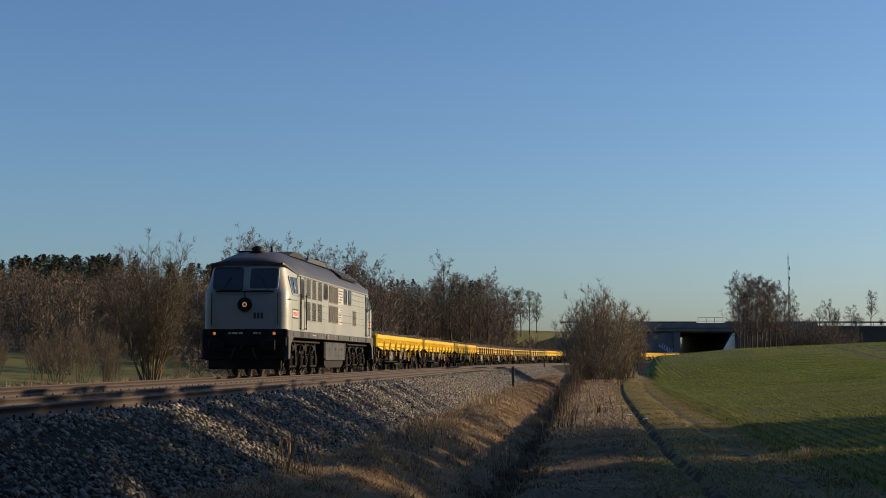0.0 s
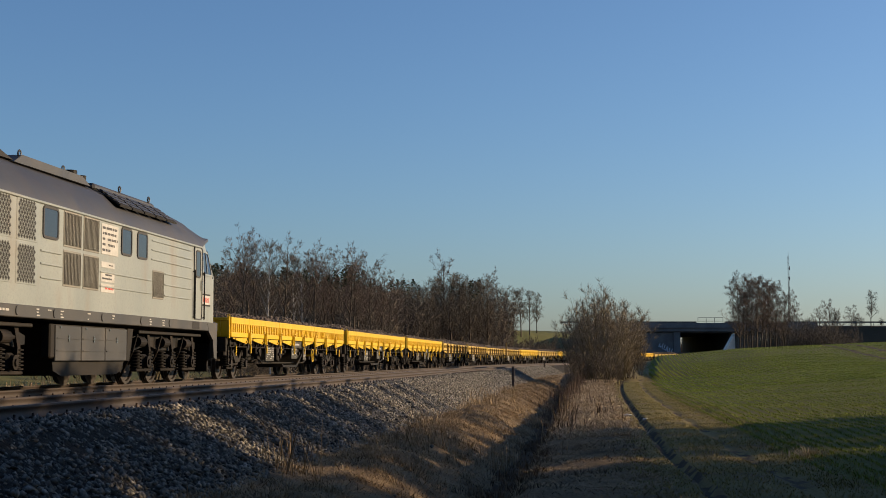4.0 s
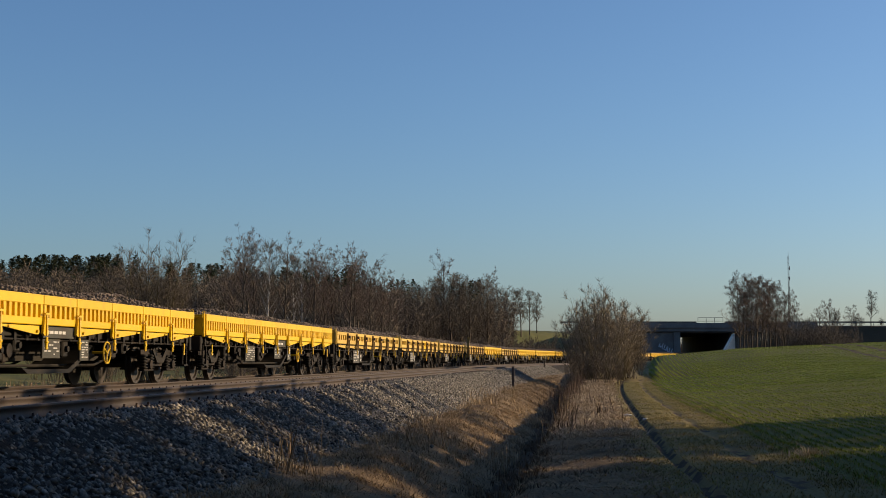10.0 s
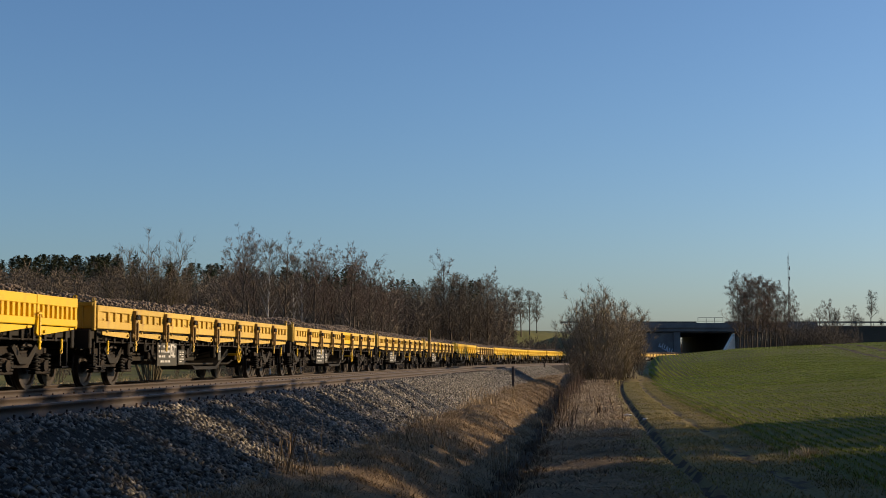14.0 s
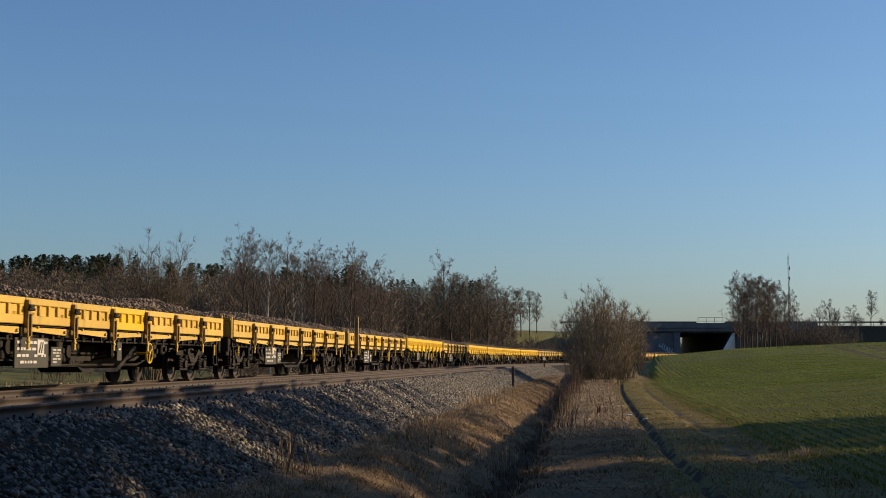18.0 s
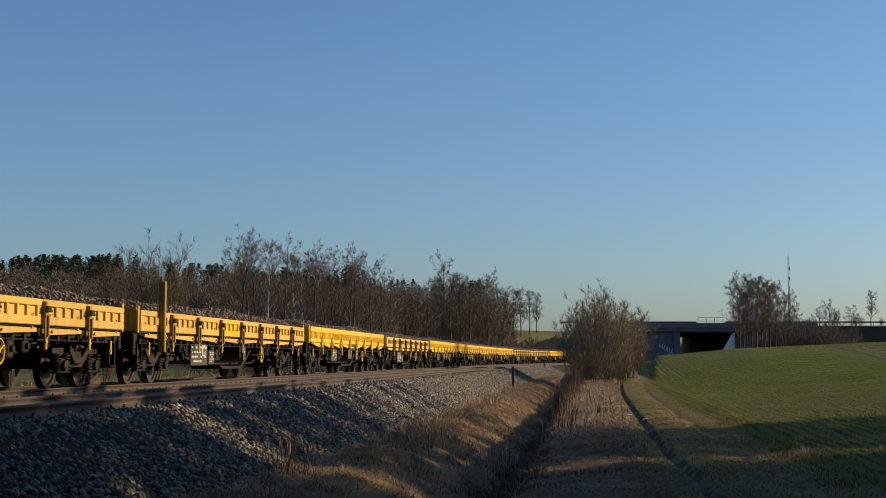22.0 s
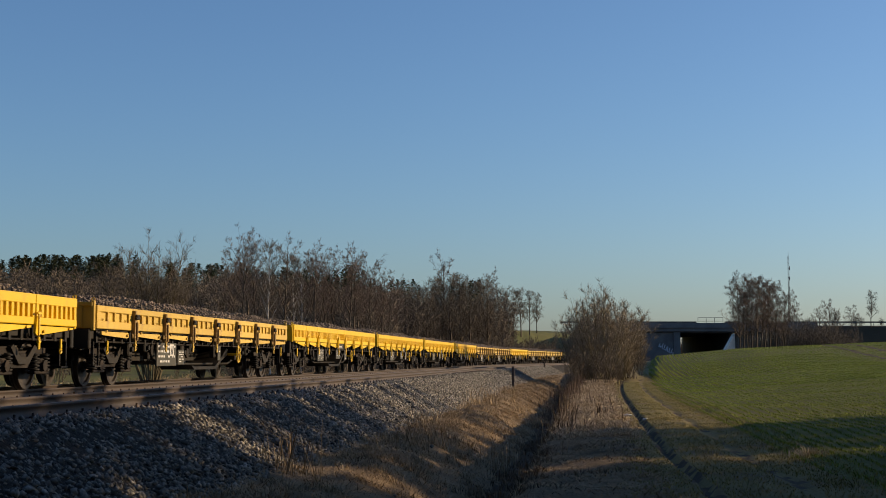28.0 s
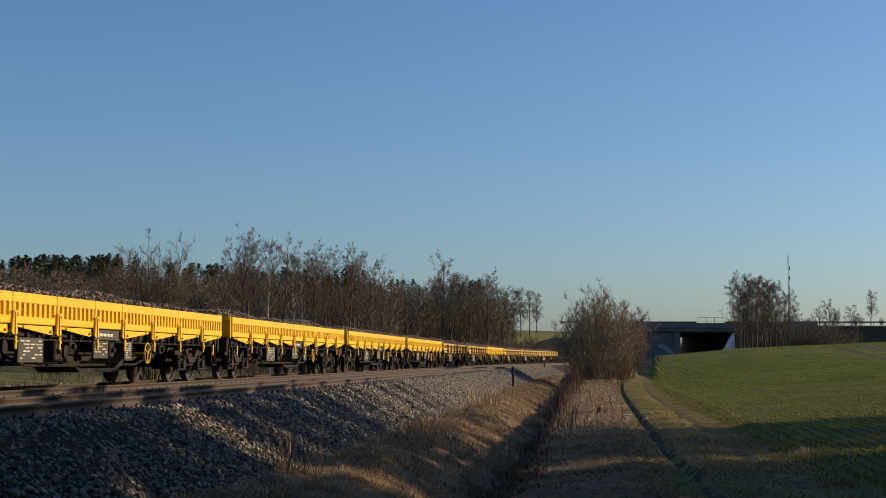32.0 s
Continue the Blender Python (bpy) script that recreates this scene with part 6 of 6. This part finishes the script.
        # fuel tank doors
        for i in range(3):
            x0 = 7.40 + i * 1.43
            d = side("tank_panel", Geo().box(x0, x0 + 1.39, -1.40, -1.34, 0.55, 1.24, 0.01), M_TANK)
            part("panel_ribs", Geo().box(x0 + 0.05, x0 + 1.34, -1.415, -1.40, 0.74, 0.76).box(x0 + 0.05, x0 + 1.34, -1.415, -1.40, 0.98, 1.0), M_TANK, d)
            part("latch", Geo().box(x0 + 0.66, x0 + 0.71, -1.42, -1.40, 0.93, 1.05).box(x0 + 0.2, x0 + 0.25, -1.42, -1.40, 1.18, 1.22), M_CHROME, d)
        side("tank_edge", Geo().box(7.12, 7.36, -1.40, -1.2, 0.60, 1.26, 0.03), M_UNDER)
        side("tank_strut", Geo().prism([(11.75, 1.26), (12.15, 1.26), (11.9, 0.55), (11.72, 0.55)], -1.38, -1.25), M_UNDER)
        # radiator louvres on the roof slope
        for i in range(5):
            x0 = 11.2 + i * 0.88
            slope = Geo().prism([(-1.34, 3.93), (-0.82, 4.30), (-0.80, 4.34), (-1.36, 3.97)], x0, x0 + 0.80, "x")
            rp = side("radiator_louvre", slope, M_GRILLE)
            for j in range(4):
                part("louvre_slat", Geo().prism([(-1.30 + j * 0.12, 4.0 + j * 0.086), (-1.22 + j * 0.12, 4.06 + j * 0.086), (-1.24 + j * 0.12, 4.075 + j * 0.086), (-1.32 + j * 0.12, 4.015 + j * 0.086)], x0 + 0.03, x0 + 0.77, "x"), M_ROOF, rp)
    part("fuel_tank", Geo().prism([(7.2, 1.26), (12.0, 1.26), (11.6, 0.36), (11.2, 0.26), (7.9, 0.26), (7.5, 0.36)], -1.32, 1.32), M_UNDER, w)
    # roof gear
    part("roof_hatch", Geo().prism([(3.6, 4.34), (4.5, 4.54), (5.9, 4.54), (6.8, 4.36)], -0.72, 0.72), M_GRILLE, w)
    part("roof_casing", Geo().prism([(6.7, 4.32), (7.1, 4.50), (10.4, 4.50), (10.9, 4.34)], -0.78, 0.78), M_ROOF, w)
    part("roof_casing", Geo().box(11.2, 15.6, -0.75, 0.75, 4.30, 4.46, 0.05), M_ROOF, w)
    part("fan_dome", Geo().lathe([(0, 0.30), (0.05, 0.30), (0.06, 0.21), (0.16, 0.20), (0.22, 0.14), (0.25, 0.05)], (1.35, -0.1, 4.26), "z", 24), M_DARK, w)
    part("walkway", Geo().box(1.7, 3.4, 0.05, 0.7, 4.32, 4.37, 0.015), M_DARK, w)
    part("aerial", Geo().cyl((2.0, -0.45, 4.30), (2.0, -0.45, 4.52), 0.05, 0.03, 8), M_DARK, w)
    for x in (2.0, LOCO - 2.0):
        part("horn", Geo().cyl((x - 0.3, 0.45, 4.30), (x + 0.1, 0.45, 4.30), 0.06, 0.03, 10).box(x, x + 0.05, 0.40, 0.50, 4.1, 4.30), M_DARK, w)
    for x in (7.1, 9.4, 13.0, 15.2):
        part("lifting_eye", Geo().torus((x, -0.72, 4.52), 0.07, 0.018, "y", 14, 5), M_ROOF, w)
    part("exhaust_stub", Geo().cyl((10.9, -0.3, 4.4), (10.9, -0.3, 4.70), 0.16, n=14).cyl((11.2, -0.45, 4.4), (11.2, -0.45, 4.62), 0.11, n=12), M_DARK, w)
    # bogies
    for bx in (3.75, LOCO - 3.75):
        g = Geo()
        for sg in (-1, 1):
            y = sg * 1.08
            g.prism([(-2.75, 0.86), (-2.75, 1.02), (-2.2, 1.14), (2.2, 1.14), (2.75, 1.02), (2.75, 0.86), (2.25, 0.80), (1.3, 0.92), (0.5, 0.80), (-0.5, 0.80), (-1.3, 0.92), (-2.25, 0.80)], y - 0.07, y + 0.07)
        g.box(-0.9, -0.7, -1.05, 1.05, 0.7, 1.1).box(0.7, 0.9, -1.05, 1.05, 0.7, 1.1).box(-2.75, -2.6, -1.05, 1.05, 0.8, 1.0)
        b = part("bogie", g, M_DARK, w, m=pose(bx, 0, 0))
        for sg in (-1, 1):
            for dx in (-1.85, 0.0, 1.85):
                a = Geo().box(dx - 0.17, dx + 0.17, sg * 1.05, sg * 1.28, 0.37, 0.70, 0.05).cyl((dx, sg * 1.26, 0.525), (dx, sg * 1.36, 0.525), 0.14, n=14).cyl((dx, sg * 1.36, 0.525), (dx, sg * 1.39, 0.525), 0.07, n=10)
                a.box(dx - 0.58, dx + 0.58, sg * 1.10, sg * 1.26, 0.30, 0.37, 0.02)
                part("axlebox", a, M_BOGIE, b)
                for ex in (-0.42, 0.42):
                    if "big_spring" not in SHARED:
                        SHARED["big_spring"] = Geo().spring((0, 0, 0), 0.115, 0.026, 0.42, 6).mesh("spring", True)
                    part("spring", SHARED["big_spring"], M_BOGIE, b, m=pose(dx + ex, sg * 1.18, 0.37))
                cy_ = Geo().cyl((dx - 0.62, sg * 1.25, 0.98), (dx - 0.18, sg * 1.25, 0.98), 0.12, n=14).cyl((dx - 0.18, sg * 1.25, 0.98), (dx + 0.1, sg * 1.25, 0.98), 0.045, n=8)
                part("brake_cylinder", cy_, M_BOGIE, b)
                part("brake_hanger", Geo().prism([(dx + 0.12, 1.16), (dx + 0.30, 1.16), (dx + 0.40, 0.80), (dx + 0.34, 0.45), (dx + 0.26, 0.45), (dx + 0.28, 0.80)], sg * 1.20, sg * 1.27), M_BOGIE, b)
                part("brake_shoe", Geo().box(dx + 0.5, dx + 0.62, sg * 0.70, sg * 0.82, 0.35, 0.75, 0.03), M_BOGIE, b)
                part("sand_pipe", Geo().cyl((dx - 0.72, sg * 1.3, 1.15), (dx - 0.80, sg * 1.22, 0.75), 0.025, n=6).cyl((dx - 0.80, sg * 1.22, 0.75), (dx - 0.62, sg * 0.85, 0.12), 0.022, n=6), M_BOGIE, b)
            part("tie_bar", Geo().box(-2.6, 2.6, sg * 1.30, sg * 1.36, 1.17, 1.24, 0.015), M_UNDER, b)
        for dx in (-1.85, 0.0, 1.85):
            wheelset(b, dx, 0.525)
    return w


M_LOUVRE = surface("dusty_louvre_paint", (0.20, 0.195, 0.165), (0.24, 0.232, 0.195), 2.0, 0.6, bump=0.05, dirt=(0.16, 0.14, 0.11), dirt_amount=0.4)
M_TANK = surface("dark_tank_paint", (0.026, 0.027, 0.027), (0.038, 0.039, 0.038), 1.5, 0.55, bump=0.1, dirt=(0.08, 0.07, 0.058), dirt_amount=0.3)
loco = tagged(build_loco(), "silver-grey six-axle diesel locomotive with dark roof and lit lamps", "locomotive")
wheels = [o for w in [loco, *wagons] for b in w.children for o in b.children if o.name.startswith("wheelset")]


# ---- motion ----
def train_arc(t):
    """Arc of the locomotive's front beam at a time."""
    return -7.0708 * t - 0.00125 * t * t + 0.000003 * t ** 3


def ride(front, a, b):
    """The pose of a vehicle whose front is at arc front, and whose pivots are a and b behind it."""
    xa, ya, _ = on_line(front + a)
    xb, yb, _ = on_line(front + b)
    ux, uy = xb - xa, yb - ya
    n = math.hypot(ux, uy)
    ux, uy = ux / n, uy / n
    return pose(xa - ux * a, ya - uy * a, 0, 0, 0, math.degrees(math.atan2(uy, ux)))


def motions():
    seconds = [float(i) for i in range(33)]
    walk(loco, [(t, ride(train_arc(t), 3.6, 15.4)) for t in seconds])
    for i, w in enumerate(wagons):
        walk(w, [(t, ride(train_arc(t) + REACH + i * WAGON, 2.5, WAGON - 2.5)) for t in seconds])
    ticks = [i / 15 for i in range(481)]
    for wh in wheels:
        r = wh.location.z
        x = wh.location.x
        walk(wh, [(t, pose(x, 0, r) @ pose(0, 0, 0, 0, math.degrees(train_arc(t) / r), 0)) for t in ticks])


motions()
